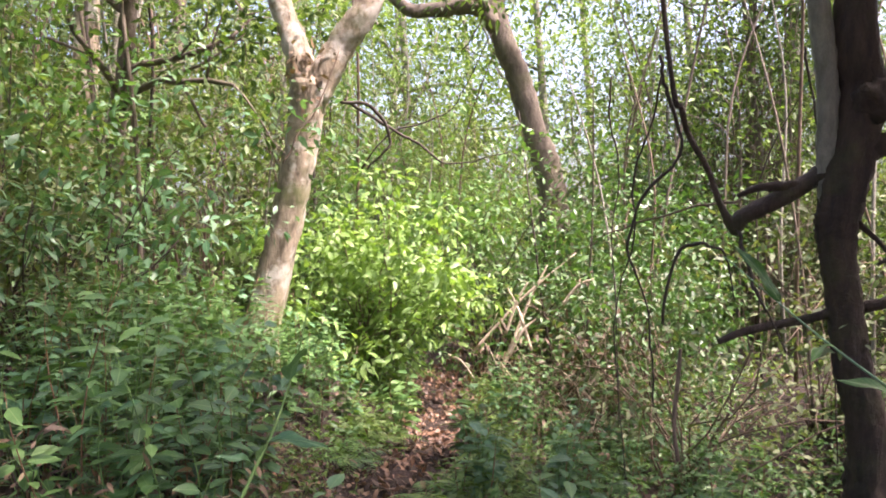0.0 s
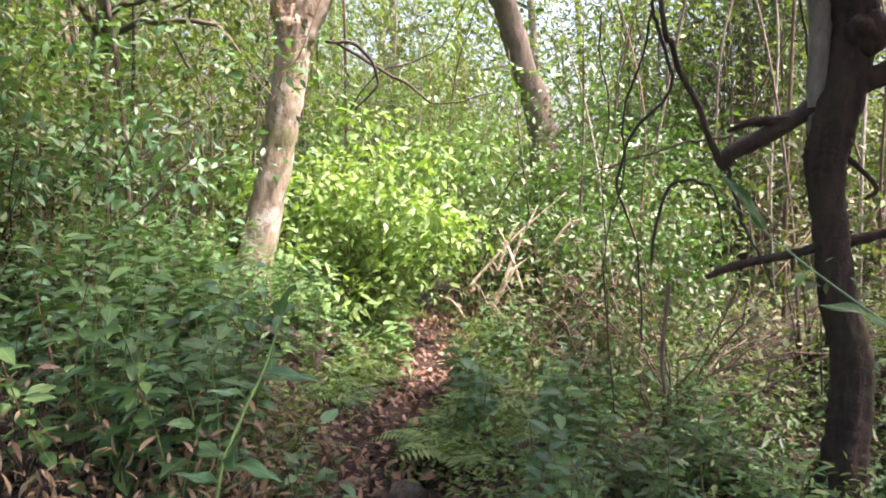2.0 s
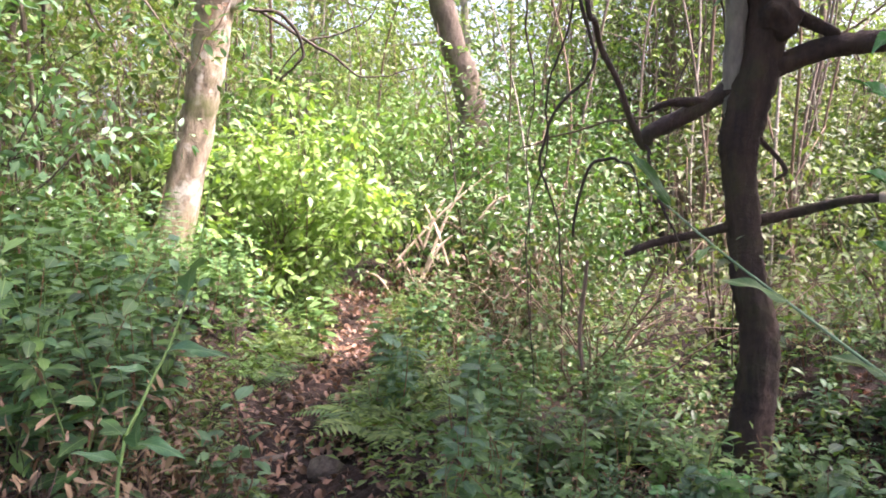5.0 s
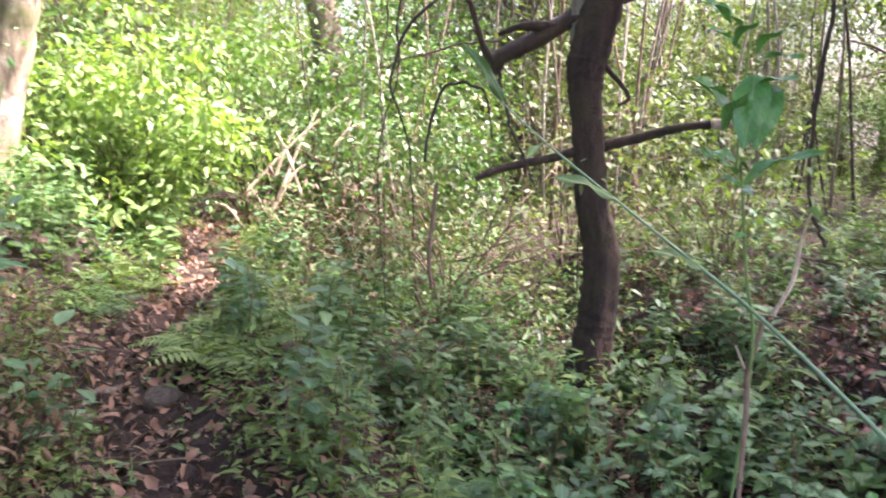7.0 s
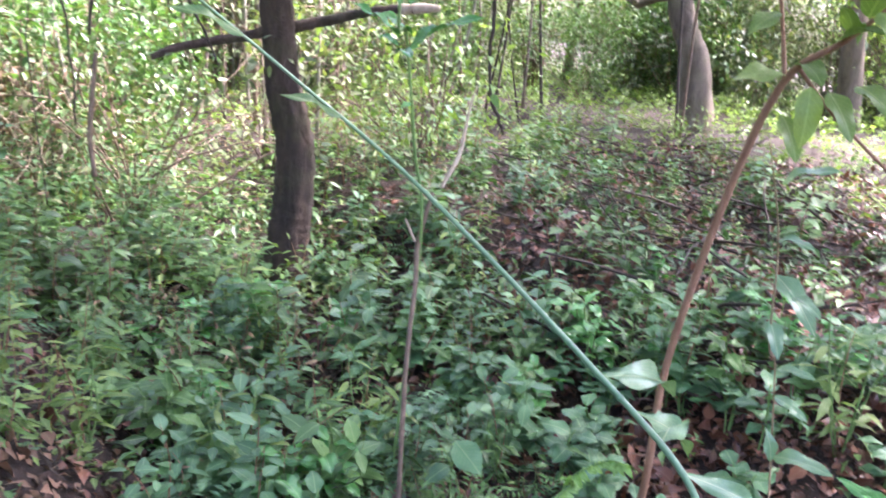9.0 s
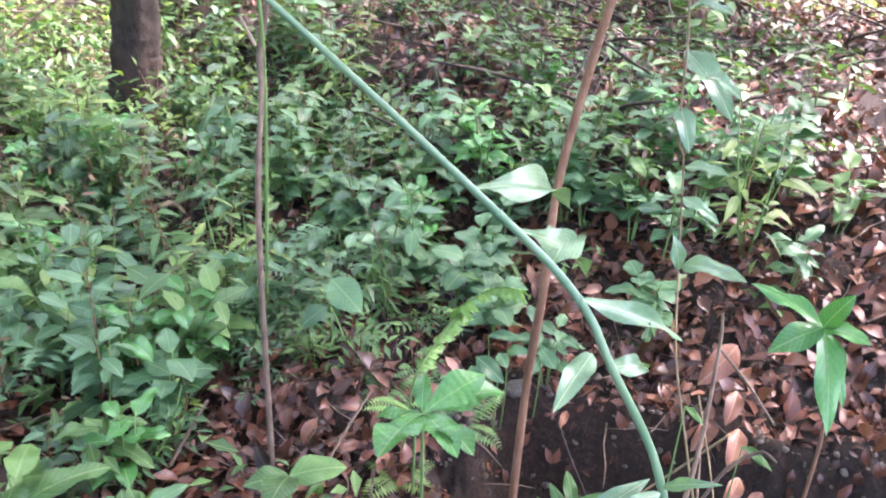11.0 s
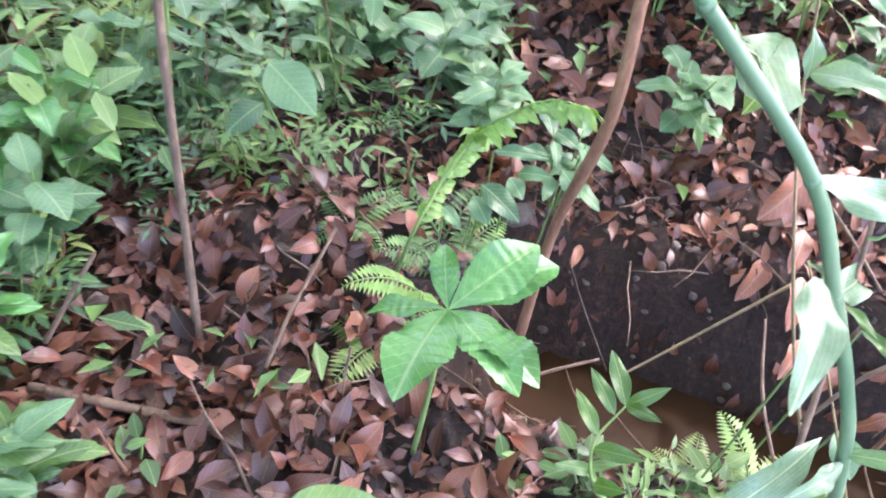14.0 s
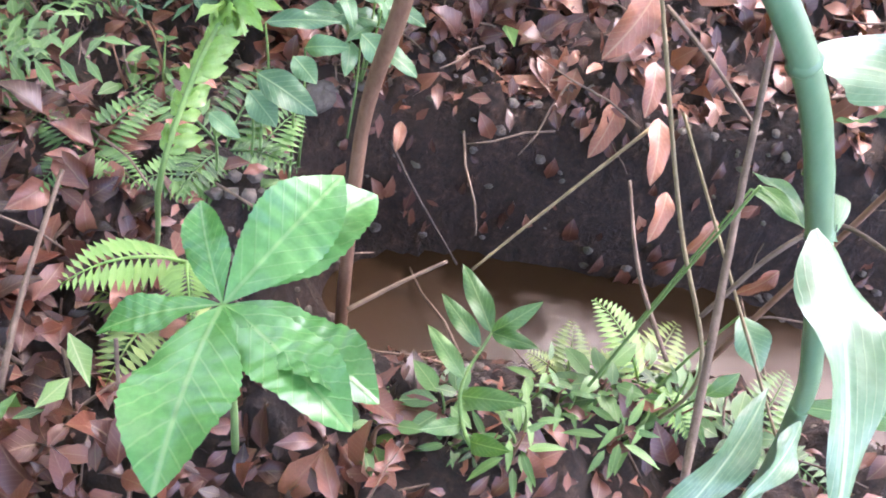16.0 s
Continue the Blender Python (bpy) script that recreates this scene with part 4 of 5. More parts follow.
def leaf_mesh(kind, material):
    if (kind, material.name) not in LEAF_MESHES:
        v, f, uv = {
            "toothed": lambda: broad_leaf(0.46, 42, 0.22, 0.56, teeth=0.022, ripple=0.010, seed=3),
            "ovate": lambda: broad_leaf(0.5, 20, 0.2, 0.42, ripple=0.008, seed=4),
            "lance": lambda: broad_leaf(0.26, 12, 0.25, 0.42, ripple=0.004, seed=5),
            "cane": lambda: broad_leaf(0.24, 16, 0.22, 0.38, ripple=0.002, seed=6),
            "round": lambda: broad_leaf(0.68, 20, 0.12, 0.45, ripple=0.01, seed=7),
            "holed": lambda: broad_leaf(0.46, 42, 0.22, 0.56, teeth=0.022, ripple=0.010, seed=8),
        }[kind]()
        if kind == "holed":
            # a small round bite beside the midrib
            f = [x for x in f if np.hypot(*((uv[list(x)].mean(axis=0) - (0.66, 0.6)) * (0.46, 1.0))) > 0.035]
        s = Shape()
        s.add(v, f, uv)
        LEAF_MESHES[kind, material.name] = s.mesh("leaf", material)
    return LEAF_MESHES[kind, material.name]


def put_leaf(parent, kind, material, base, tip, up=(0, 0, 1), wide=1.0, name="leaf", origin=None):
    """One leaf from its foot to its tip, as a part of a plant."""
    b, t = Vector(base), Vector(tip)
    ln = (t - b).length
    y = (t - b).normalized()
    x = y.cross(Vector(up)).normalized()
    z = x.cross(y)
    m = Matrix((x * ln * wide, y * ln, z * ln)).transposed().to_4x4()
    m.translation = b - (parent.location if origin is None else Vector(origin))
    ob = new(name, leaf_mesh(kind, material))
    ob.parent = parent
    ob.matrix_parent_inverse = Matrix.Identity(4)
    ob.matrix_basis = m
    return ob


def stem_part(parent, pts, material, name="stem", sides=7, steps=7, seed=0):
    s = Shape()
    o = parent.location
    tube(s, smooth_line([(q[0] - o.x, q[1] - o.y, q[2] - o.z, q[3]) for q in pts], steps), sides, 0.1, seed)
    return part(name, s, material, parent)


# the large toothed rosette
heart = (1.763, 1.363, -0.181)
foot = (heart[0] + 0.03, heart[1] + 0.02, float(height(heart[0] + 0.03, heart[1] + 0.02)))
ob = thing("broadleaf_plant", "young plant with large toothed bright green leaves", "plant", foot)
stem_part(ob, [(*foot, 0.006), (heart[0] + 0.02, heart[1] + 0.01, -0.45, 0.005), (*heart, 0.004)], STEM_GREEN)
put_leaf(ob, "holed", BRIGHT, heart, (1.938, 1.332, -0.132), (0.1, -0.3, 1))
put_leaf(ob, "toothed", BRIGHT, heart, (1.979, 1.305, -0.187), (0, 0, 1), 0.9)
put_leaf(ob, "toothed", BRIGHT, heart, (1.572, 1.296, -0.156), (-0.3, 0.1, 1), 1.05)
put_leaf(ob, "toothed", BRIGHT, heart, (1.743, 1.177, -0.166), (0.2, -0.1, 1), 1.0)
put_leaf(ob, "toothed", BRIGHT, heart, (1.700, 1.184, -0.151), (-0.1, -0.4, 1), 0.9)
put_leaf(ob, "toothed", BRIGHT, heart, (1.840, 1.443, -0.152), (-0.4, 0.2, 1), 0.9)
put_leaf(ob, "toothed", BRIGHT, heart, (1.694, 1.467, -0.233), (0, 0.2, 1), 0.7)

# the drooping pale spray
ob = thing("curled_spray", "pale green arching shoot of overlapping small leaves", "plant", on_ground(1.98, 1.68))
arch = smooth_line([(*ob.location, 0.004), (1.96, 1.63, -0.5, 0.004), (1.927, 1.574, -0.285, 0.004), (2.041, 1.601, -0.214, 0.004), (2.119, 1.607, -0.168, 0.003), (2.084, 1.571, -0.111, 0.003), (2.132, 1.497, -0.034, 0.003), (2.138, 1.417, -0.003, 0.002)], 9)
stem_part(ob, [tuple(q) for q in arch[::4]], STEM_GREEN, steps=3)
r = np.random.default_rng(77)
for i in range(20, len(arch) - 1, 1):
    d = Vector(arch[i + 1, :3] - arch[i, :3]).normalized()
    side = d.cross(Vector((0, 0, 1))).normalized() * (1 if i % 2 else -1)
    b = Vector(arch[i, :3])
    for sg in (1, -1):
        t = b + (d * 0.7 + side * 0.28 * sg + Vector((0, 0, -0.5)) + Vector(0.12 * r.standard_normal(3))).normalized() * r.uniform(0.035, 0.055)
        put_leaf(ob, "ovate", SPRAY, b, t, side * sg * 0.9 + Vector((-0.3, -0.3, 0.6)), 0.8)

# the leaning brown sapling that rises past the camera
root = (2.23, 1.42, float(height(2.23, 1.42)) - 0.03)
ob = thing("sapling", "leaning sapling with a smooth brown stem and pale leaves", "sapling", root)
stem_part(ob, [(*root, 0.015), (2.280, 1.464, -0.448, 0.013), (2.225, 1.407, -0.052, 0.013), (2.337, 1.481, 0.280, 0.012), (2.432, 1.440, 0.820, 0.012), (2.463, 1.352, 1.143, 0.011), (2.482, 1.217, 1.259, 0.008), (2.488, 1.076, 1.389, 0.006)], STEM_BROWN)
stem_part(ob, [(2.463, 1.352, 1.143, 0.007), (2.526, 1.436, 1.312, 0.006), (2.469, 1.475, 1.577, 0.004)], STEM_BROWN, "branch")
stem_part(ob, [(2.479, 1.326, 1.177, 0.006), (2.440, 1.184, 1.071, 0.005), (2.457, 1.007, 0.938, 0.003)], STEM_BROWN, "branch")
for a, b in [((2.461, 1.355, 1.158), (2.305, 1.412, 1.132)), ((2.477, 1.329, 1.192), (2.379, 1.197, 1.141)), ((2.430, 1.206, 1.127), (2.416, 1.111, 1.008)), ((2.475, 1.229, 1.258), (2.402, 1.039, 1.278)), ((2.486, 1.207, 1.274), (2.333, 1.169, 1.333)), ((2.464, 1.135, 1.332), (2.409, 1.027, 1.213)), ((2.464, 1.342, 1.050), (2.442, 1.260, 0.929)), ((2.520, 1.444, 1.327), (2.399, 1.451, 1.256)), ((2.409, 1.245, 1.137), (2.402, 1.237, 0.973)), ((2.499, 1.179, 1.319), (2.375, 1.079, 1.391)), ((2.460, 1.150, 1.148), (2.410, 1.017, 1.078))]:
    put_leaf(ob, "ovate", YELLOW_GREEN, a, b, (-0.4, -0.4, 1), 0.9)

# the green cane
root = (1.98, 0.68, float(height(1.98, 0.68)) - 0.03)
ob = thing("green_cane", "arching smooth green cane with long pointed leaves", "cane", root)
cane_stem = stem_part(ob, [(*root, 0.0094), (1.95, 0.75, -0.35, 0.0092), (1.915, 0.827, -0.10, 0.0090), (1.9, 0.875, 0.005, 0.0086), (1.855, 0.95, 0.147, 0.0084), (1.83, 1.03, 0.27, 0.0082), (1.74, 1.17, 0.42, 0.0074), (1.385, 1.51, 0.85, 0.0050), (1.14, 1.70, 1.08, 0.0036), (0.895, 1.80, 1.28, 0.0026), (0.69, 1.9, 1.48, 0.0014)], CANE, sides=12)
for q in [(1.855, 0.95, 0.147), (1.915, 0.827, -0.10), (1.83, 1.03, 0.27), (1.74, 1.17, 0.42)]:
    s = Shape()
    o = ob.location
    tube(s, [(q[0] - o.x + 0.004, q[1] - o.y, q[2] - o.z - 0.005, 0.0082), (q[0] - o.x, q[1] - o.y, q[2] - o.z, 0.0094), (q[0] - o.x - 0.004, q[1] - o.y, q[2] - o.z + 0.005, 0.0082)], 10)
    part("node", s, CANE, cane_stem, "thickened joint ring")
for a, b, w in [((1.83, 1.03, 0.27), (2.057, 0.916, 0.139), 0.6), ((1.813, 0.970, 0.188), (1.645, 0.923, 0.167), 1.15), ((1.915, 0.827, -0.10), (1.919, 0.714, -0.013), 0.7), ((1.905, 0.820, -0.107), (1.791, 0.860, -0.111), 0.9), ((1.7, 1.21, 0.46), (2.136, 1.285, 0.267), 0.55), ((1.76, 1.14, 0.39), (2.071, 1.174, 0.157), 0.6), ((1.8, 1.08, 0.33), (2.078, 1.235, 0.226), 1.0), ((1.85, 0.95, 0.15), (1.996, 0.945, 0.078), 1.1), ((1.752, 0.903, -0.159), (1.924, 0.857, -0.107), 1.0),
                ((1.975, 0.957, 0.151), (1.941, 0.937, 0.225), 0.9), ((1.999, 0.972, 0.184), (1.981, 0.954, 0.245), 1.1), ((1.857, 0.946, 0.144), (1.915, 0.997, 0.123), 0.6),
                ((1.05, 1.737, 1.152), (0.90, 1.78, 1.20), 0.9), ((1.23, 1.63, 0.997), (1.10, 1.66, 1.04), 0.9), ((0.80, 1.84, 1.374), (0.70, 1.87, 1.51), 0.7), ((0.90, 1.80, 1.279), (0.82, 1.73, 1.247), 1.2)]:
    put_leaf(ob, "cane", PALE if a[2] < 0.6 else GREEN, a, b, (-0.5, -0.3, 0.8), w)

# the pale whip with its leaves
root = (2.197, 0.800, -0.506)
root = (root[0], root[1], float(height(root[0], root[1])) - 0.02)
ob = thing("thin_shoot", "thin yellowish upright shoot with pale leaves", "shoot", root)
stem_part(ob, [(*root, 0.0035), (2.176, 0.816, -0.462, 0.0035), (2.292, 0.945, -0.324, 0.0034), (2.390, 1.079, -0.141, 0.0032), (2.547, 1.203, 0.008, 0.003), (2.632, 1.299, 0.273, 0.003), (2.318, 1.160, 0.459, 0.003), (2.452, 1.270, 0.706, 0.003), (2.451, 1.352, 0.969, 0.002)], STALK)
for a, b, w in [((2.547, 1.203, 0.008), (2.530, 1.231, 0.111), 1.3), ((2.554, 1.204, 0.021), (2.535, 1.008, 0.065), 1.0), ((2.609, 1.267, 0.184), (2.593, 1.141, 0.157), 1.0), ((2.631, 1.291, 0.263), (2.635, 1.166, 0.279), 1.0), ((2.329, 1.179, 0.516), (2.279, 1.106, 0.438), 1.3), ((2.452, 1.270, 0.706), (2.410, 1.137, 0.714), 1.0), ((2.438, 1.251, 0.612), (2.378, 1.072, 0.498), 1.0), ((2.465, 1.303, 0.863), (2.451, 1.135, 0.928), 1.0), ((2.368, 1.150, 0.586), (2.307, 1.032, 0.572), 1.0)]:
    put_leaf(ob, "ovate", PALE, a, b, (-0.4, -0.4, 0.8), w * 0.62)

# whorl of long leaves
mid = (2.348, 0.754, 0.137)
foot = (mid[0] + 0.12, mid[1] - 0.05, float(height(mid[0] + 0.12, mid[1] - 0.05)))
ob = thing("whorled_plant", "glossy green plant with a whorl of long leaves", "plant", foot)
stem_part(ob, [(*foot, 0.006), (foot[0] - 0.03, foot[1], -0.2, 0.005), (*mid, 0.004)], STEM_BROWN)
for b, k in [((2.242, 0.814, 0.086), "ovate"), ((2.205, 0.646, -0.009), "lance"), ((2.370, 0.935, 0.154), "lance"), ((2.350, 0.714, 0.236), "ovate"), ((2.318, 0.650, 0.160), "ovate"), ((2.309, 0.658, -0.002), "lance")]:
    put_leaf(ob, k, BRIGHT, mid, b, (-0.4, -0.3, 1), 0.95)

# two broad low leaves
mid = (1.298, 1.201, 0.033)
foot = on_ground(mid[0] + 0.02, mid[1] + 0.02)
ob = thing("broadleaf_seedling", "low plant with a pair of broad green leaves", "plant", foot)
stem_part(ob, [(*foot, 0.004), (mid[0] + 0.01, mid[1] + 0.01, -0.4, 0.0035), (*mid, 0.003)], STEM_GREEN)
for b in ((1.384, 1.150, 0.038), (1.218, 1.140, 0.055), (1.228, 1.235, 0.028)):
    put_leaf(ob, "ovate", GREEN, mid, b, (-0.3, -0.2, 1), 1.15)

# leafy herbs whose single leaves can be told apart
def leafy_herb(seed, stems, tall, nodes, size, material, kind):
    r = np.random.default_rng(seed)
    ob = thing("leafy_herb", "shade herb with large soft green leaves", "herb", (0, 0, 0), "leafy shade herbs")
    for k in range(stems):
        a = r.uniform(0, 2 * math.pi)
        tip = Vector((0.3 * tall * math.cos(a) * r.uniform(0.3, 1), 0.3 * tall * math.sin(a) * r.uniform(0.3, 1), tall * r.uniform(0.7, 1.1)))
        stem_part(ob, [(0, 0, -0.04, 0.004), (*(tip * 0.5 + Vector((0.02, 0.01, 0))), 0.0035), (*tip, 0.002)], STEM_GREEN, sides=5, steps=3)
        turn = r.uniform(0, 3)
        for i in range(nodes):
            h = 0.4 + 0.6 * (i + 0.5) / nodes
            for side in (0, math.pi):
                b = turn + i * 1.57 + side + r.uniform(-0.3, 0.3)
                w = Vector((math.cos(b), math.sin(b), r.uniform(-0.35, 0.35))).normalized()
                p = tip * h
                put_leaf(ob, kind, material, p + w * 0.012, p + w * size * r.uniform(0.65, 1.1), (0.25 * r.standard_normal(), 0.25 * r.standard_normal(), 1), 0.95, origin=(0, 0, 0))
    return ob


LEAFYHERBS = [leafy_herb(950 + k, 2 + k % 2, [0.42, 0.34, 0.5, 0.3][k], 3, [0.17, 0.14, 0.16, 0.13][k], [GREEN, BLUE_GREEN, BRIGHT, BLUE_GREEN][k], ["ovate", "ovate", "ovate", "round"][k]) for k in range(4)]
r = np.random.default_rng(951)
scatter(LEAFYHERBS, [(1.279, 2.066, -0.550)[:2], (1.239, 1.788, -0.550)[:2], (1.121, 1.738, -0.550)[:2], (1.770, 2.530, -0.600)[:2], (1.973, 2.612, -0.600)[:2], (1.538, 2.569, -0.600)[:2], (2.404, 2.755, -0.600)[:2], (2.739, 2.965, -0.600)[:2], (2.608, 1.629, -0.600)[:2], (3.552, 1.998, -0.600)[:2], (2.666, 1.936, -0.600)[:2], (1.14, 1.48), (1.22, 1.76), (1.02, 1.42), (1.3, 2.12), (1.08, 1.95), (1.64, 2.74), (1.75, 2.46), (1.5, 2.3)] + spots_in(r, 34, 2.7, 4.2, 1.5, 3.2, lambda x, y: near_line(x, y, GULLY) > 0.5) + spots_in(r, 32, 1.2, 3.4, 2.35, 4.2, lambda x, y: near_line(x, y, GULLY) > 0.7) + spots_in(r, 10, 2.9, 4.4, 1.2, 2.6, lambda x, y: near_line(x, y, GULLY) > 0.6), 0.75, 1.15, 952)

# slender seedling by the water
foot = on_ground(2.02, 1.02)
ob = thing("slender_seedling", "seedling with slender green leaves beside the water", "plant", foot)
top = (2.099, 1.121, -0.521)
stem_part(ob, [(*foot, 0.004), (1.944, 1.070, -0.583, 0.004), (2.004, 1.123, -0.554, 0.003), (*top, 0.002)], STEM_GREEN)
for a, b in [(top, (2.176, 1.212, -0.499)), (top, (2.153, 1.072, -0.459)), (top, (2.087, 1.046, -0.480)), ((2.070, 1.126, -0.528), (2.112, 1.218, -0.507)), ((2.019, 1.127, -0.546), (2.057, 1.213, -0.519)), ((1.997, 1.119, -0.558), (2.003, 1.027, -0.494)), ((1.966, 1.096, -0.574), (1.909, 1.150, -0.544)), ((1.949, 1.077, -0.581), (1.927, 1.020, -0.500))]:
    put_leaf(ob, "lance", GREEN, a, b, (-0.5, -0.2, 1), 1.2)

SMALL = [herb("small green herb at the gully's edge", 960 + k, 3, 0.13, 3, 0.07, GREEN, [LANCE_LEAF, NEAR_LEAF][k % 2], "gully herbs", name="small_herb") for k in range(2)]
scatter(SMALL, [(1.990, 1.076, -0.800)[:2], (2.012, 0.997, -0.800)[:2], (2.146, 0.950, -0.850)[:2], (2.141, 0.848, -0.850)[:2], (2.227, 0.904, -0.880)[:2], (2.248, 0.775, -0.850)[:2], (2.360, 0.726, -0.880)[:2], (2.227, 0.663, -0.800)[:2], (2.044, 1.144, -0.820)[:2], (2.318, 0.839, -0.900)[:2], (2.138, 1.008, -0.850)[:2], (2.266, 2.203, -0.750)[:2], (2.471, 2.203, -0.750)[:2], (2.362, 1.940, -0.750)[:2]], 0.8, 1.2, 961)

# broad oval leaf plant and the shade herbs behind it
mid = (2.086, 2.178, -0.302)
foot = on_ground(mid[0] + 0.03, mid[1] + 0.03)
ob = thing("oval_leaf_plant", "shade plant with broad oval veined leaves", "plant", foot)
stem_part(ob, [(*foot, 0.004), (mid[0] + 0.01, mid[1] + 0.02, -0.5, 0.003), (*mid, 0.003)], STEM_GREEN)
put_leaf(ob, "round", BLUE_GREEN, mid, (2.102, 2.031, -0.369), (-0.5, -0.4, 0.8), 1.0)
put_leaf(ob, "round", BLUE_GREEN, (2.054, 2.161, -0.389), (1.951, 2.164, -0.433), (-0.4, -0.4, 1), 0.9)
for k, (a, b, kind) in enumerate([((2.265, 1.658, -0.409), (2.280, 1.549, -0.454), "ovate"), ((2.346, 1.639, -0.419), (2.328, 1.581, -0.437), "round"), ((2.247, 1.663, -0.437), (2.232, 1.598, -0.471), "round"), ((2.177, 1.691, -0.449), (2.175, 1.631, -0.470), "ovate"), ((2.398, 1.647, -0.439), (2.419, 1.570, -0.412), "ovate"), ((2.382, 1.719, -0.410), (2.455, 1.609, -0.399), "lance"), ((2.498, 1.588, -0.442), (2.492, 1.518, -0.481), "round"), ((3.001, 1.365, -0.634), (2.990, 1.413, -0.636), "ovate"), ((3.008, 1.355, -0.625), (3.017, 1.259, -0.631), "ovate"), ((3.009, 1.364, -0.622), (3.052, 1.300, -0.574), "ovate"), ((3.010, 1.373, -0.619), (3.036, 1.422, -0.569), "ovate"), ((2.250, 0.803, -0.397), (2.193, 0.744, -0.424), "round"), ((2.421, 0.866, -0.312), (2.393, 0.772, -0.313), "lance"), ((2.160, 0.924, -0.086), (2.138, 0.863, -0.091), "lance"), ((2.177, 0.781, -0.515), (2.216, 0.753, -0.476), "ovate"), ((1.837, 1.390, -0.733), (1.861, 1.421, -0.684), "ovate"), ((1.833, 1.387, -0.734), (1.844, 1.323, -0.712), "ovate"), ((1.830, 1.385, -0.736), (1.785, 1.344, -0.726), "ovate")]):
    foot = on_ground(a[0] + 0.02, a[1] + 0.01)
    ob = thing("leafy_sprig", "small sprig with a broad green leaf by the gully", "sprig", foot, "gully sprigs")
    stem_part(ob, [(*foot, 0.003), ((a[0] + foot[0]) / 2 + 0.01, (a[1] + foot[1]) / 2, (a[2] + foot[2]) / 2, 0.0025), (*a, 0.002)], STEM_GREEN, steps=4)
    put_leaf(ob, kind, BLUE_GREEN if k < 12 else GREEN, a, b, (-0.5, -0.3, 1))

for k, (p, sc, mat) in enumerate([((1.929, 1.632, -0.620), 0.2, YELLOW_GREEN), ((2.263, 1.731, -0.750), 0.24, GREEN), ((2.348, 0.818, -0.850), 0.2, YELLOW_GREEN), ((2.289, 0.620, -0.800), 0.2, GREEN), ((2.098, 1.894, -0.750), 0.2, GREEN), ((2.266, 0.954, -0.850), 0.15, YELLOW_GREEN)]):
    ob = fern("small light green fern at the gully's edge", 900 + k, 4, sc, mat, steep=0.7)
    ob.location = on_ground(p[0], p[1], 0.01)

def frond(parent, base, tip, wide, material, sag=0.03):
    """One feathered frond from base to tip under a plant."""
    o = np.array(parent.location)
    b, t = np.array(base) - o, np.array(tip) - o
    q = np.linspace(0, 1, 17)[:, None]
    pos = b + (t - b) * q + np.array((0, 0, sag)) * 4 * q * (1 - q)
    way = (t - b) / np.linalg.norm(t - b)
    flat = np.cross(way, (0, 0, 1.0))
    flat /= np.linalg.norm(flat)
    s = Shape()
    tube(s, np.hstack([pos, 0.0022 * (1.3 - q)]), 5)
    m = [(pos[i], sg * flat + 0.45 * way, (0, 0, 1.0), wide * math.sin(math.pi * (0.2 + 0.78 * i / 16)) + 0.006) for i in range(1, 17) for sg in (1, -1)]
    s.spread(LEAFLET, frames([x[0] for x in m], [x[1] for x in m], [x[2] for x in m], [x[3] for x in m]))
    return part("frond", s, material, parent)


for label, spot, mat, fronds in [
    ("stalked yellow-green fern under the toothed leaves", (1.87, 1.5), SPRAY, [((1.85, 1.48, -0.31), (1.74, 1.56, -0.28), 0.038), ((1.85, 1.48, -0.31), (1.79, 1.43, -0.30), 0.03)]),
    ("green fern with flat fronds below the bank", (2.24, 1.68), GREEN, [((2.22, 1.68, -0.68), (2.42, 1.66, -0.62), 0.06), ((2.22, 1.68, -0.68), (2.10, 1.80, -0.62), 0.06), ((2.22, 1.68, -0.68), (2.24, 1.50, -0.66), 0.05)]),
    ("pale green fern tip at the water's edge", (2.3, 0.86), SPRAY, [((2.28, 0.84, -0.72), (2.36, 0.98, -0.66), 0.045), ((2.28, 0.84, -0.72), (2.2, 0.74, -0.68), 0.04)]),
]:
    ob = thing("fern", label, "fern", on_ground(*spot, 0.01), "ferns")
    stem_part(ob, [(*ob.location, 0.004), (spot[0], spot[1], (ob.location.z + fronds[0][0][2]) / 2, 0.0035), (*fronds[0][0], 0.003)], STEM_GREEN, steps=4)
    for b, t, w in fronds:
        frond(ob, b, t, w, mat)

# shoot with large soft leaves, pale stick, grass stalk
root = on_ground(2.05, 2.55)
ob = thing("leafy_shoot", "upright shoot with soft bright green leaves", "shoot", root)
stem_part(ob, [(*root, 0.007), (2.011, 2.404, 0.427, 0.006), (1.957, 2.409, 0.788, 0.006), (1.873, 2.381, 1.174, 0.005), (1.754, 2.245, 1.200, 0.005), (1.757, 2.242, 1.506, 0.004), (1.749, 2.205, 1.809, 0.003)], STEM_GREEN)
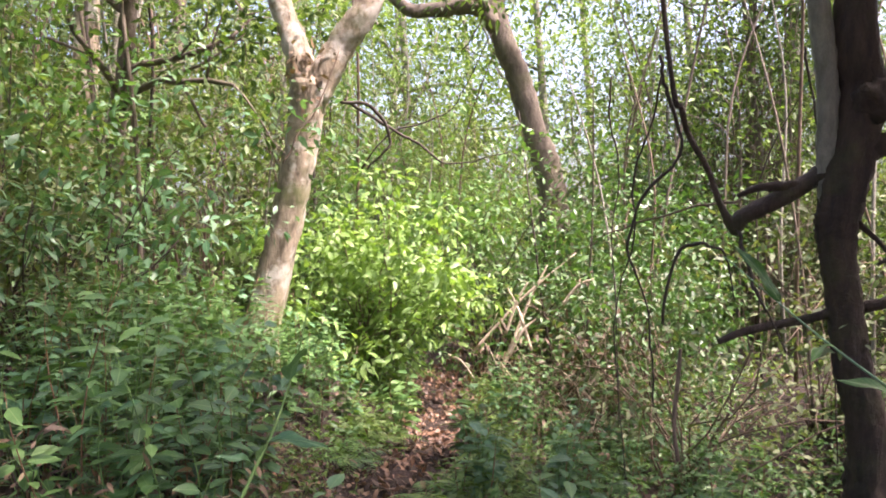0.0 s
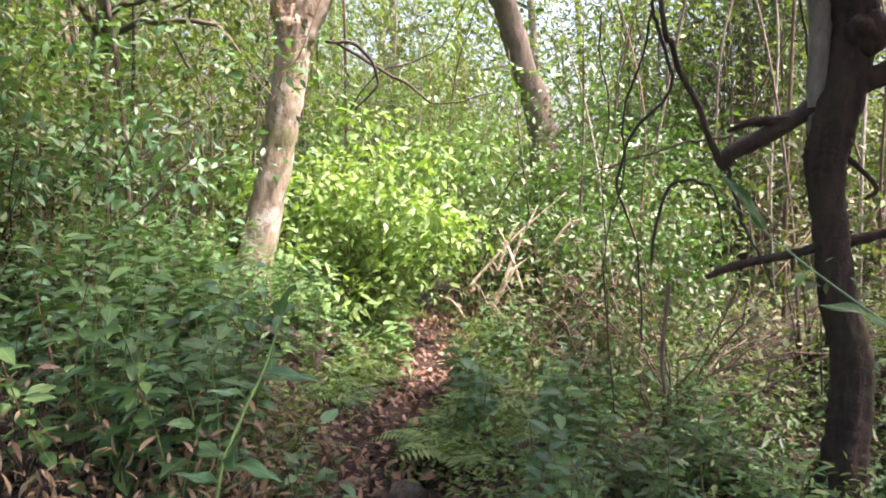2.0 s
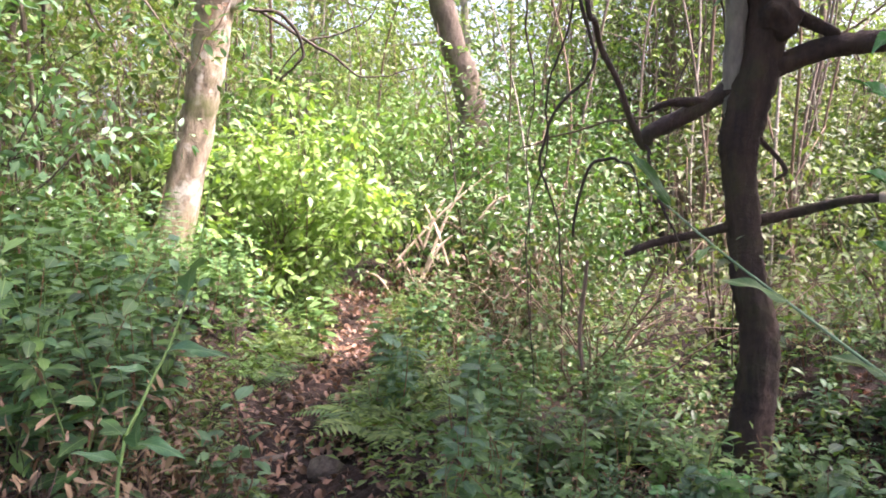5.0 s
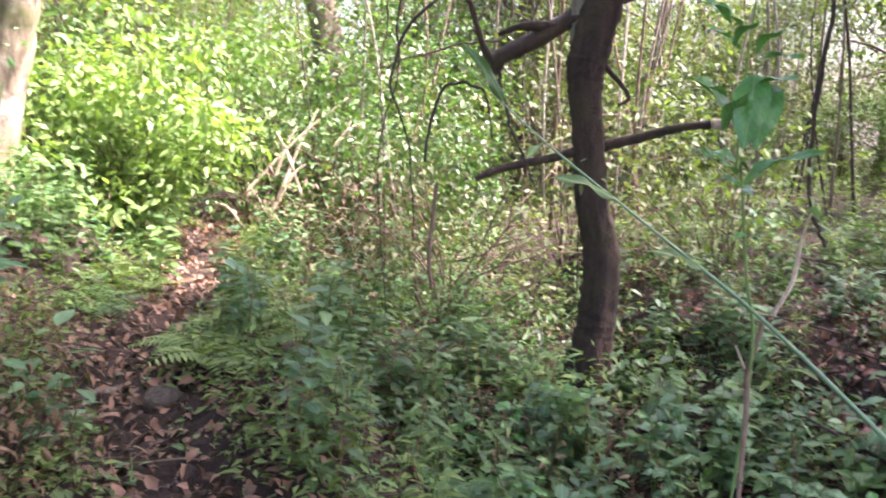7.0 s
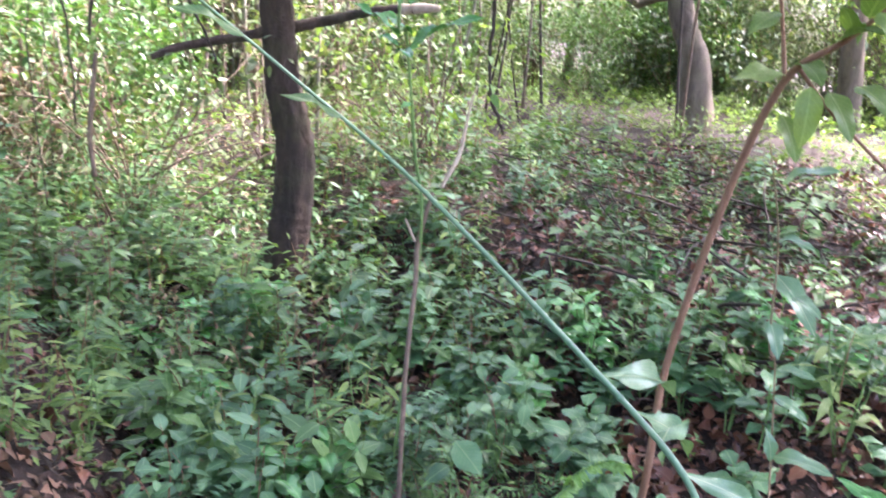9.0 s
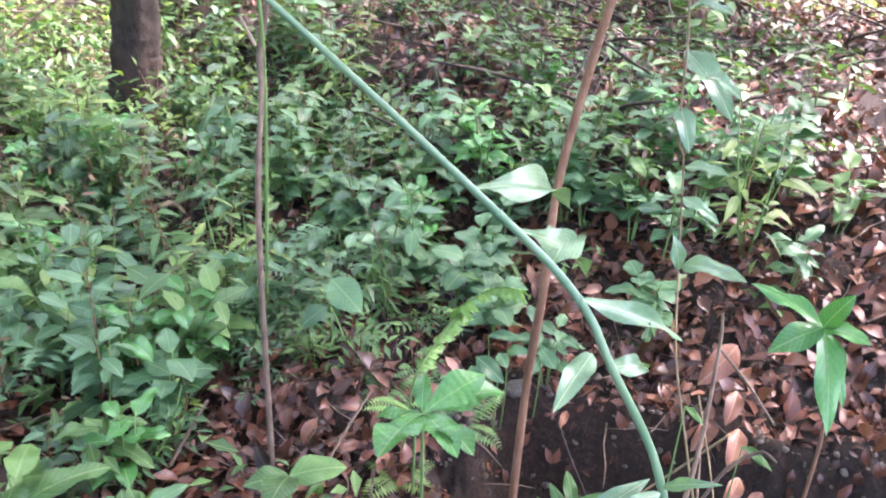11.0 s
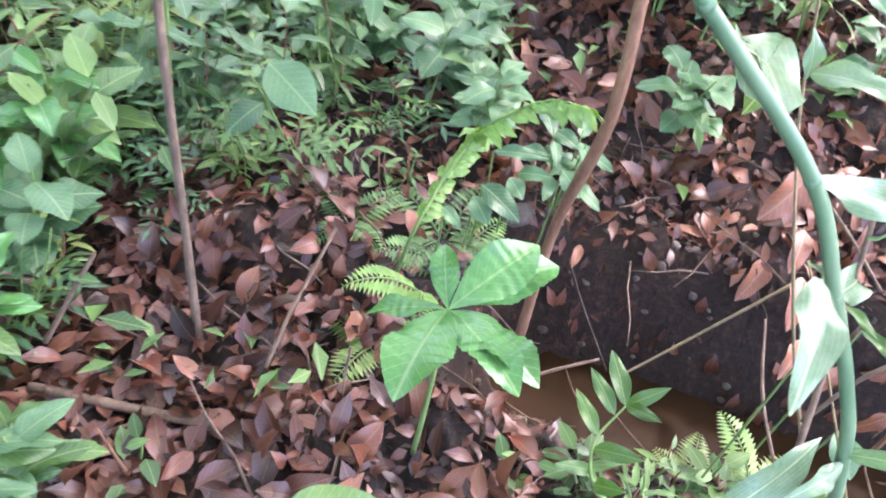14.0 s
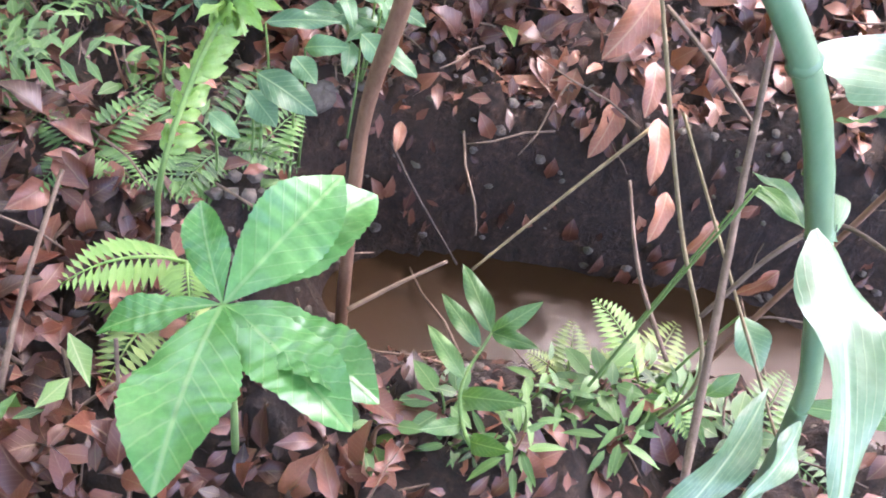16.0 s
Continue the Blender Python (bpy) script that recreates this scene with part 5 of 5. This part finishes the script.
for a, b, w in [((1.714, 2.147, 1.534), (1.718, 2.008, 1.608), 1.2), ((1.710, 2.156, 1.432), (1.757, 1.991, 1.463), 1.0), ((1.719, 2.147, 1.483), (1.619, 2.036, 1.256), 1.1), ((1.760, 2.117, 1.450), (1.644, 2.018, 1.257), 1.1), ((1.726, 2.208, 1.292), (1.543, 2.210, 1.462), 0.6), ((1.716, 2.201, 1.605), (1.544, 2.244, 1.700), 0.7), ((1.755, 2.241, 1.163), (1.616, 2.222, 1.237), 1.0), ((1.758, 2.235, 1.127), (1.733, 2.127, 1.111), 1.2), ((1.708, 2.212, 1.554), (1.620, 2.208, 1.592), 1.0), ((1.715, 2.147, 1.517), (1.762, 1.982, 1.518), 0.7), ((1.566, 2.106, 1.859), (1.454, 2.075, 1.780), 0.9), ((1.599, 2.114, 1.612), (1.400, 2.118, 1.720), 0.6), ((1.596, 2.119, 1.580), (1.484, 2.074, 1.592), 1.0), ((1.617, 2.131, 1.407), (1.438, 2.109, 1.455), 0.5), ((1.614, 2.128, 1.307), (1.601, 1.993, 1.427), 1.1), ((1.626, 2.147, 1.203), (1.526, 2.162, 1.256), 1.0), ((1.626, 2.143, 1.169), (1.642, 2.064, 1.146), 1.0), ((1.609, 2.110, 1.555), (1.610, 1.980, 1.620), 1.2), ((1.596, 2.101, 1.764), (1.584, 1.970, 1.837), 1.2), ((1.568, 2.092, 1.919), (1.463, 2.024, 1.992), 1.1), ((1.889, 2.370, 1.175), (1.716, 2.360, 1.234), 1.0), ((1.923, 2.395, 0.948), (1.863, 2.372, 0.931), 1.2), ((1.876, 2.378, 1.119), (2.021, 2.151, 1.248), 0.8)]:
    put_leaf(ob, "ovate", BRIGHT, a, b, (-0.2, -0.4, 1.0), w * 0.72)
root = (1.656, 1.884, -0.240)
vine("pale dead forked stick standing in the herbs", [(root[0], root[1], float(height(root[0], root[1])) - 0.03, 0.009), (1.815, 2.152, 0.003, 0.009), (1.954, 2.333, 0.301, 0.009), (2.004, 2.409, 0.427, 0.011), (2.063, 2.423, 0.618, 0.008)], TWIG, 21, name="dead_stick", category="stick")
vine("pale dry stick leaning on the standing stick", [(2.088, 2.409, 0.637, 0.008), (2.178, 2.431, 0.758, 0.009), (2.235, 2.474, 0.901, 0.006), (2.259, 2.466, 1.008, 0.004)], DEADWOOD, 22, name="dead_stick", category="stick")
vine("thin pale twig prong in the herbs", [(1.983, 2.403, 0.441, 0.006), (1.946, 2.417, 0.527, 0.004)], DEADWOOD, 23, name="dead_stick", category="stick")
vine("thin crooked grey stick in the vine tangle", [(1.246, 4.115, 0.372, 0.012), (1.238, 4.161, 0.554, 0.012), (1.274, 4.202, 0.834, 0.012), (1.290, 4.215, 0.960, 0.010)], TWIG, 24, name="dead_stick", category="stick")
root = (-0.611, 2.032, 0.585)
ob = thing("grass_stalk", "tall grass stalk with broad green blades", "grass", (root[0], root[1], float(height(root[0], root[1]))))
stem_part(ob, [(*ob.location, 0.006), (-0.592, 2.063, 0.646, 0.005), (-0.553, 2.194, 0.832, 0.005), (-0.500, 2.295, 0.966, 0.004), (-0.446, 2.395, 1.181, 0.003), (-0.415, 2.468, 1.397, 0.002)], STEM_GREEN)
for a, b, w in [((-0.558, 2.122, 0.714), (-0.511, 2.045, 0.838), 1.9), ((-0.558, 2.124, 0.721), (-0.407, 2.028, 0.706), 0.9), ((-0.581, 2.077, 0.671), (-0.674, 1.963, 0.755), 0.9), ((-0.521, 2.283, 0.936), (-0.323, 2.219, 0.928), 0.8), ((-0.542, 2.241, 0.874), (-0.634, 2.140, 0.926), 0.8), ((-0.464, 2.360, 1.102), (-0.396, 2.256, 1.213), 1.8)]:
    put_leaf(ob, "lance", BLUE_GREEN, a, b, (0.1, -0.5, 1), w)

# hanging dry leaves on the far bank
for k, (a, b, w) in enumerate([((2.947, 1.144, -0.381), (2.810, 1.182, -0.497), 1.0), ((2.876, 1.080, -0.494), (2.768, 1.047, -0.554), 0.9), ((2.837, 1.111, -0.597), (2.724, 1.115, -0.683), 0.9), ((2.814, 1.019, -0.574), (2.686, 0.972, -0.642), 0.8), ((2.811, 1.244, -0.729), (2.687, 1.235, -0.786), 1.0), ((2.687, 0.935, -0.637), (2.593, 0.924, -0.702), 0.9), ((2.598, 0.836, -0.564), (2.540, 0.861, -0.630), 1.0), ((2.483, 0.722, -0.502), (2.440, 0.768, -0.560), 1.0), ((2.581, 1.506, -0.690), (2.522, 1.484, -0.722), 0.8), ((2.790, 1.184, -0.712), (2.726, 1.160, -0.753), 0.8)]):
    ob = thing("hanging_dry_leaf", "withered brown leaf hanging over the bank", "leaf", a, "hanging dry leaves")
    put_leaf(ob, "ovate", RUST, a, b, (-0.9, -0.5, 0.3), w)
for label, pts, mat in [
    ("yellowish thin twig slanting across the water", [(2.453, 1.229, -0.879, 0.003), (2.585, 1.154, -0.777, 0.0035), (2.774, 1.026, -0.577, 0.004)], STALK),
    ("grey twig lying over the gully's edge", [(2.185, 1.397, -0.822, 0.005), (2.265, 1.337, -0.786, 0.004), (2.345, 1.268, -0.743, 0.003)], TWIG),
    ("dark thin root hanging down the bank", [(2.544, 1.509, -0.722, 0.004), (2.509, 1.406, -0.808, 0.004), (2.483, 1.270, -0.928, 0.003)], TWIG_DARK),
    ("dark horizontal rootlet on the bank", [(2.643, 1.557, -0.755, 0.004), (2.748, 1.367, -0.776, 0.004), (2.900, 1.082, -0.630, 0.003)], TWIG_DARK),
    ("pale thin stalk standing beside the cane", [(1.946, 0.805, -0.424, 0.006), (2.122, 0.856, -0.320, 0.006), (2.260, 0.910, -0.200, 0.005), (2.384, 0.974, -0.042, 0.004), (2.422, 1.003, 0.023, 0.003)], TWIG),
    ("thin pale stalk crossing other stalks", [(2.065, 0.719, -0.379, 0.002), (2.261, 0.857, -0.333, 0.0025), (2.433, 1.014, -0.247, 0.0025)], STALK),
    ("thin stalk leaning over the stream", [(2.722, 1.112, -0.272, 0.004), (2.690, 0.995, -0.316, 0.004), (2.637, 0.870, -0.366, 0.003)], TWIG),
    ("thin brown stalk beside the water", [(2.290, 0.825, -0.635, 0.004), (2.429, 0.933, -0.609, 0.004), (2.573, 1.022, -0.548, 0.003)], TWIG),
    ("dry bent twig above the stream bank", [(2.205, 0.861, -0.385, 0.004), (2.254, 0.828, -0.257, 0.004), (2.289, 0.781, -0.197, 0.004), (2.234, 0.727, -0.154, 0.003)], TWIG),
    ("pale peeled stick on the leaf litter", [(1.570, 1.693, -0.682, 0.009), (1.630, 1.619, -0.708, 0.009), (1.678, 1.571, -0.719, 0.008)], DEADWOOD),
    ("pale stick lying on the leaf litter", [(1.348, 2.003, -0.672, 0.010), (1.476, 1.811, -0.675, 0.010), (1.639, 1.559, -0.678, 0.008)], TWIG),
    ("thin straw twig lying in the undergrowth", [(1.384, 2.434, -0.723, 0.006), (1.601, 2.266, -0.772, 0.006), (1.798, 2.029, -0.779, 0.005)], DEADWOOD),
    ("thin leaning twig in the leaf litter", [(1.413, 2.039, -0.622, 0.006), (1.475, 2.035, -0.536, 0.005), (1.543, 2.028, -0.444, 0.004)], TWIG),
    ("thin dark twig standing in the litter", [(1.689, 1.707, -0.621, 0.005), (1.806, 1.756, -0.560, 0.004), (1.985, 1.826, -0.499, 0.003)], TWIG),
    ("thin twig standing in the litter", [(1.743, 1.532, -0.686, 0.003), (1.770, 1.564, -0.611, 0.003), (1.805, 1.586, -0.533, 0.003)], TWIG),
]:
    vine(label, pts, mat, 40, name="twig", category="twig", sides=6)

# ---- stones ----
def stone(label, at, size, seed):
    r = np.random.default_rng(seed)
    bm = bmesh.new()
    bmesh.ops.create_icosphere(bm, subdivisions=3, radius=1.0)
    for v in bm.verts:
        k = 1 + 0.25 * noise.noise(v.co * 1.3 + Vector((seed, 0, 0))) + 0.08 * noise.noise(v.co * 4 + Vector((0, seed, 0)))
        v.co = Vector((v.co.x * size[0], v.co.y * size[1], v.co.z * size[2])) * k
    me = bpy.data.meshes.new("stone")
    bm.to_mesh(me)
    bm.free()
    me.materials.append(STONE)
    me.polygons.foreach_set("use_smooth", [True] * len(me.polygons))
    ob = new("stone", me)
    ob.matrix_basis = pose(at[0], at[1], at[2] + size[2] * 0.3, 0, 0, r.uniform(0, 180))
    return tagged(ob, label, "stone")


p = (-0.145, 3.835, 0.000)
stone("rounded mossy stone beside the footpath", on_ground(p[0], p[1]), (0.1, 0.09, 0.07), 1)
p = (-0.477, 4.069, 0.000)
stone("flat pale stone in the footpath", on_ground(p[0], p[1]), (0.11, 0.05, 0.025), 2)
p = (-0.496, 3.797, 0.000)
stone("small flat stone in the footpath", on_ground(p[0], p[1]), (0.05, 0.04, 0.02), 3)
p = (2.505, 1.668, -0.850)
stone("small tan stone in the gully bank", on_ground(p[0], p[1]), (0.05, 0.035, 0.03), 4)

# ---- fallen leaves ----
r = np.random.default_rng(91)
CURLED = []
for k in range(20):
    v, f, uv = blade(1.0, r.uniform(0.35, 0.62), 5 if k < 12 else 2, r.uniform(0.1, 0.6), 0.0, r.uniform(0.38, 0.5))
    q = v[:, 1]
    v[:, 2] += r.uniform(-0.2, 0.8) * q * (1 - q) + 0.07 * np.sin(q * r.uniform(5, 12) + k) * np.sign(v[:, 0]) + 0.012 * r.standard_normal(len(v))
    v[:, 0] *= 1 + 0.08 * r.standard_normal(len(v)).clip(-1, 1)
    CURLED.append((v, f, uv))
CURLED_MESHES = []
for b in CURLED[:12]:
    s = Shape()
    s.add(*b)
    CURLED_MESHES.append(s.mesh("dry_leaf", RUST if len(CURLED_MESHES) % 5 == 2 else DRY))


def ground_tilt(x, y):
    e = 0.04
    return Vector((-(float(height(x + e, y)) - float(height(x - e, y))) / (2 * e), -(float(height(x, y + e)) - float(height(x, y - e))) / (2 * e), 1.0)).normalized()


for k, (x, y) in enumerate(spots_in(r, 210, 1.25, 2.15, 1.15, 2.5, lambda x, y: near_line(x, y, GULLY) > 0.45) + spots_in(r, 80, 2.6, 3.7, 0.3, 2.2, lambda x, y: near_line(x, y, GULLY) > 0.3 and x > 2.6)):
    n = (ground_tilt(x, y) + Vector(0.42 * r.standard_normal(3))).normalized()
    ln = r.uniform(0.04, 0.12)
    a = r.uniform(0, 2 * math.pi)
    y_axis = n.cross(Vector((math.cos(a), math.sin(a), 0.1))).normalized()
    x_axis = y_axis.cross(n)
    ob = new("dry_leaf", CURLED_MESHES[k % 12])
    m = Matrix((x_axis * ln, y_axis * ln, n * ln)).transposed().to_4x4()
    m.translation = (x, y, float(height(x, y)) + r.uniform(0.0, 0.025))
    ob.matrix_basis = m
    tagged(ob, "reddish brown fallen leaf on the forest floor", "leaf", "fallen leaves")


def litter(label, n, area, size, material, seed, keep):
    r = np.random.default_rng(seed)
    pts = np.array(spots_in(r, n, *area, keep))
    z = height(pts[:, 0], pts[:, 1])
    e = 0.04
    up = np.stack([-(height(pts[:, 0] + e, pts[:, 1]) - height(pts[:, 0] - e, pts[:, 1])) / (2 * e), -(height(pts[:, 0], pts[:, 1] + e) - height(pts[:, 0], pts[:, 1] - e)) / (2 * e), np.ones(len(pts))], 1)
    up = up + 0.5 * r.standard_normal(up.shape)
    a = r.uniform(0, 2 * math.pi, len(pts))
    way = np.cross(up, np.stack([np.cos(a), np.sin(a), 0 * a], 1))
    mats = frames(np.column_stack([pts, z + r.uniform(0.004, 0.025, len(pts))]), way, up, r.uniform(*size, len(pts)))
    s = Shape()
    for k in range(8):
        s.spread(CURLED[12 + k], mats[k::8])
    tagged(part("leaf_litter", s, material), label, "leaf litter", kind="stuff")


litter("scattered reddish brown fallen leaves over the forest floor", 6000, (0.8, 5.2, 0.3, 5.5), (0.025, 0.1), DRY, 92, lambda x, y: near_line(x, y, GULLY) > 0.3)
litter("dense brown leaf litter beside the gully", 1300, (1.15, 2.2, 1.15, 2.7), (0.035, 0.1), DRY, 98, lambda x, y: near_line(x, y, GULLY) > 0.42)
litter("brown dry leaves scattered about the path's start", 2500, (-6, 6, -6, 1.6), (0.03, 0.1), DRY, 99, lambda x, y: near_line(x, y, GULLY) > 0.3)
litter("pale dry leaves strewn along the footpath", 5200, (-2.0, 1.6, 1.5, 14.0), (0.03, 0.09), PATH_LEAF, 93, lambda x, y: near_line(x, y, PATH) < (0.75 if y < 5 else 0.42))
litter("brown dry leaves on the slope beyond the gully", 2200, (4.0, 10, 0.0, 5.0), (0.04, 0.11), DRY, 96, lambda x, y: True)
litter("deep brown leaf litter on the slope beyond the gully", 9000, (2.6, 9.5, 0.6, 7.5), (0.045, 0.12), DRY, 101, lambda x, y: near_line(x, y, GULLY) > 0.25 and 2.4 < math.hypot(x - 0.4, y) < 9.5 and y < 0.95 * x + 0.4)
litter("dead leaves stuck to the steep stream bank", 520, (2.3, 3.5, 0.5, 2.2), (0.025, 0.075), DRY, 102, lambda x, y: 0.1 < near_line(x, y, GULLY) < 0.7 and 0.8 * (x - 2.4) + 0.6 * (y - 1.15) > 0.04)
litter("straw coloured dry leaves on bank and clearing", 2000, (-3.0, 9.0, 2.0, 12.0), (0.04, 0.1), STRAW, 94, lambda x, y: near_line(x, y, GULLY) > 0.4)
litter("dark rotting leaves and bits in the gully", 3500, (1.3, 3.8, 0.2, 2.3), (0.012, 0.05), DRY, 95, lambda x, y: near_line(x, y, GULLY) > 0.2)
# dry leaves caught in the fork of the pale tree
r = np.random.default_rng(97)
ob = thing("leaf_nest", "brown dry leaves caught in the tree fork", "leaves", (-1.2, 6.93, 2.85))
s = Shape()
s.spread(MID_LEAF, clump_leaves(r, [np.array((0.02, -0.05, 0.1 * k)) for k in range(4)] + [np.array((0.12, -0.03, 0.35)), np.array((-0.08, -0.03, 0.38))], 14, 0.07, 0.1))
joined(part("dry_leaves", s, STRAW, ob))


# ---- small debris ----
def strewn(name, label, category, template, n, area, size, material, seed, keep, lift=0.0):
    r = np.random.default_rng(seed)
    pts = np.array(spots_in(r, n, *area, keep))
    a = r.uniform(0, 2 * math.pi, len(pts))
    way = np.stack([np.cos(a), np.sin(a), 0.25 * r.standard_normal(len(pts))], 1)
    up = np.array((0, 0, 1.0)) + 0.3 * r.standard_normal((len(pts), 3))
    s = Shape()
    s.spread(template, frames(np.column_stack([pts, height(pts[:, 0], pts[:, 1]) + lift]), way, up, r.uniform(*size, len(pts))))
    tagged(part(name, s, material), label, category, kind="stuff")


s = Shape()
tube(s, [(0, 0, 0, 0.014), (0.02, 0.35, 0.03, 0.013), (-0.02, 0.7, 0.02, 0.011), (0.01, 1.0, 0.0, 0.007)], 4)
STICK = (np.concatenate(s.v), s.f, np.concatenate(s.uv))
bm = bmesh.new()
bmesh.ops.create_icosphere(bm, subdivisions=1, radius=0.5)
for v in bm.verts:
    v.co *= 1 + 0.3 * noise.noise(v.co * 2.5)
    v.co.z *= 0.6
PEBBLE = (np.array([tuple(v.co) for v in bm.verts]), [tuple(v.index for v in f.verts) for f in bm.faces], np.zeros((len(bm.verts), 2)))
bm.free()
strewn("twig_litter", "thin broken twigs strewn over the leaf litter", "twigs", STICK, 700, (1.0, 4.5, 0.4, 4.5), (0.06, 0.3), TWIG, 71, lambda x, y: near_line(x, y, GULLY) > 0.12, 0.015)
strewn("twig_litter", "dead branches heaped over the far litter slope", "twigs", STICK, 420, (3.2, 8.0, 2.2, 6.5), (0.2, 0.9), TWIG_DARK, 75, lambda x, y: y < 0.95 * x + 0.3, 0.05)
strewn("twig_litter", "thin broken twigs along the path and bank", "twigs", STICK, 350, (-2.0, 1.4, 1.8, 9.0), (0.08, 0.35), TWIG, 72, lambda x, y: True, 0.012)
strewn("gravel", "small wet pebbles and clods in the gully", "pebbles", PEBBLE, 420, (2.0, 3.1, 0.3, 1.9), (0.008, 0.035), STONE, 73, lambda x, y: 0.1 < near_line(x, y, GULLY) < 0.4)
strewn("gravel", "small soil clods on the footpath", "pebbles", PEBBLE, 500, (-1.2, 1.2, 1.8, 8.0), (0.008, 0.03), STONE, 74, lambda x, y: near_line(x, y, PATH) < 0.35)
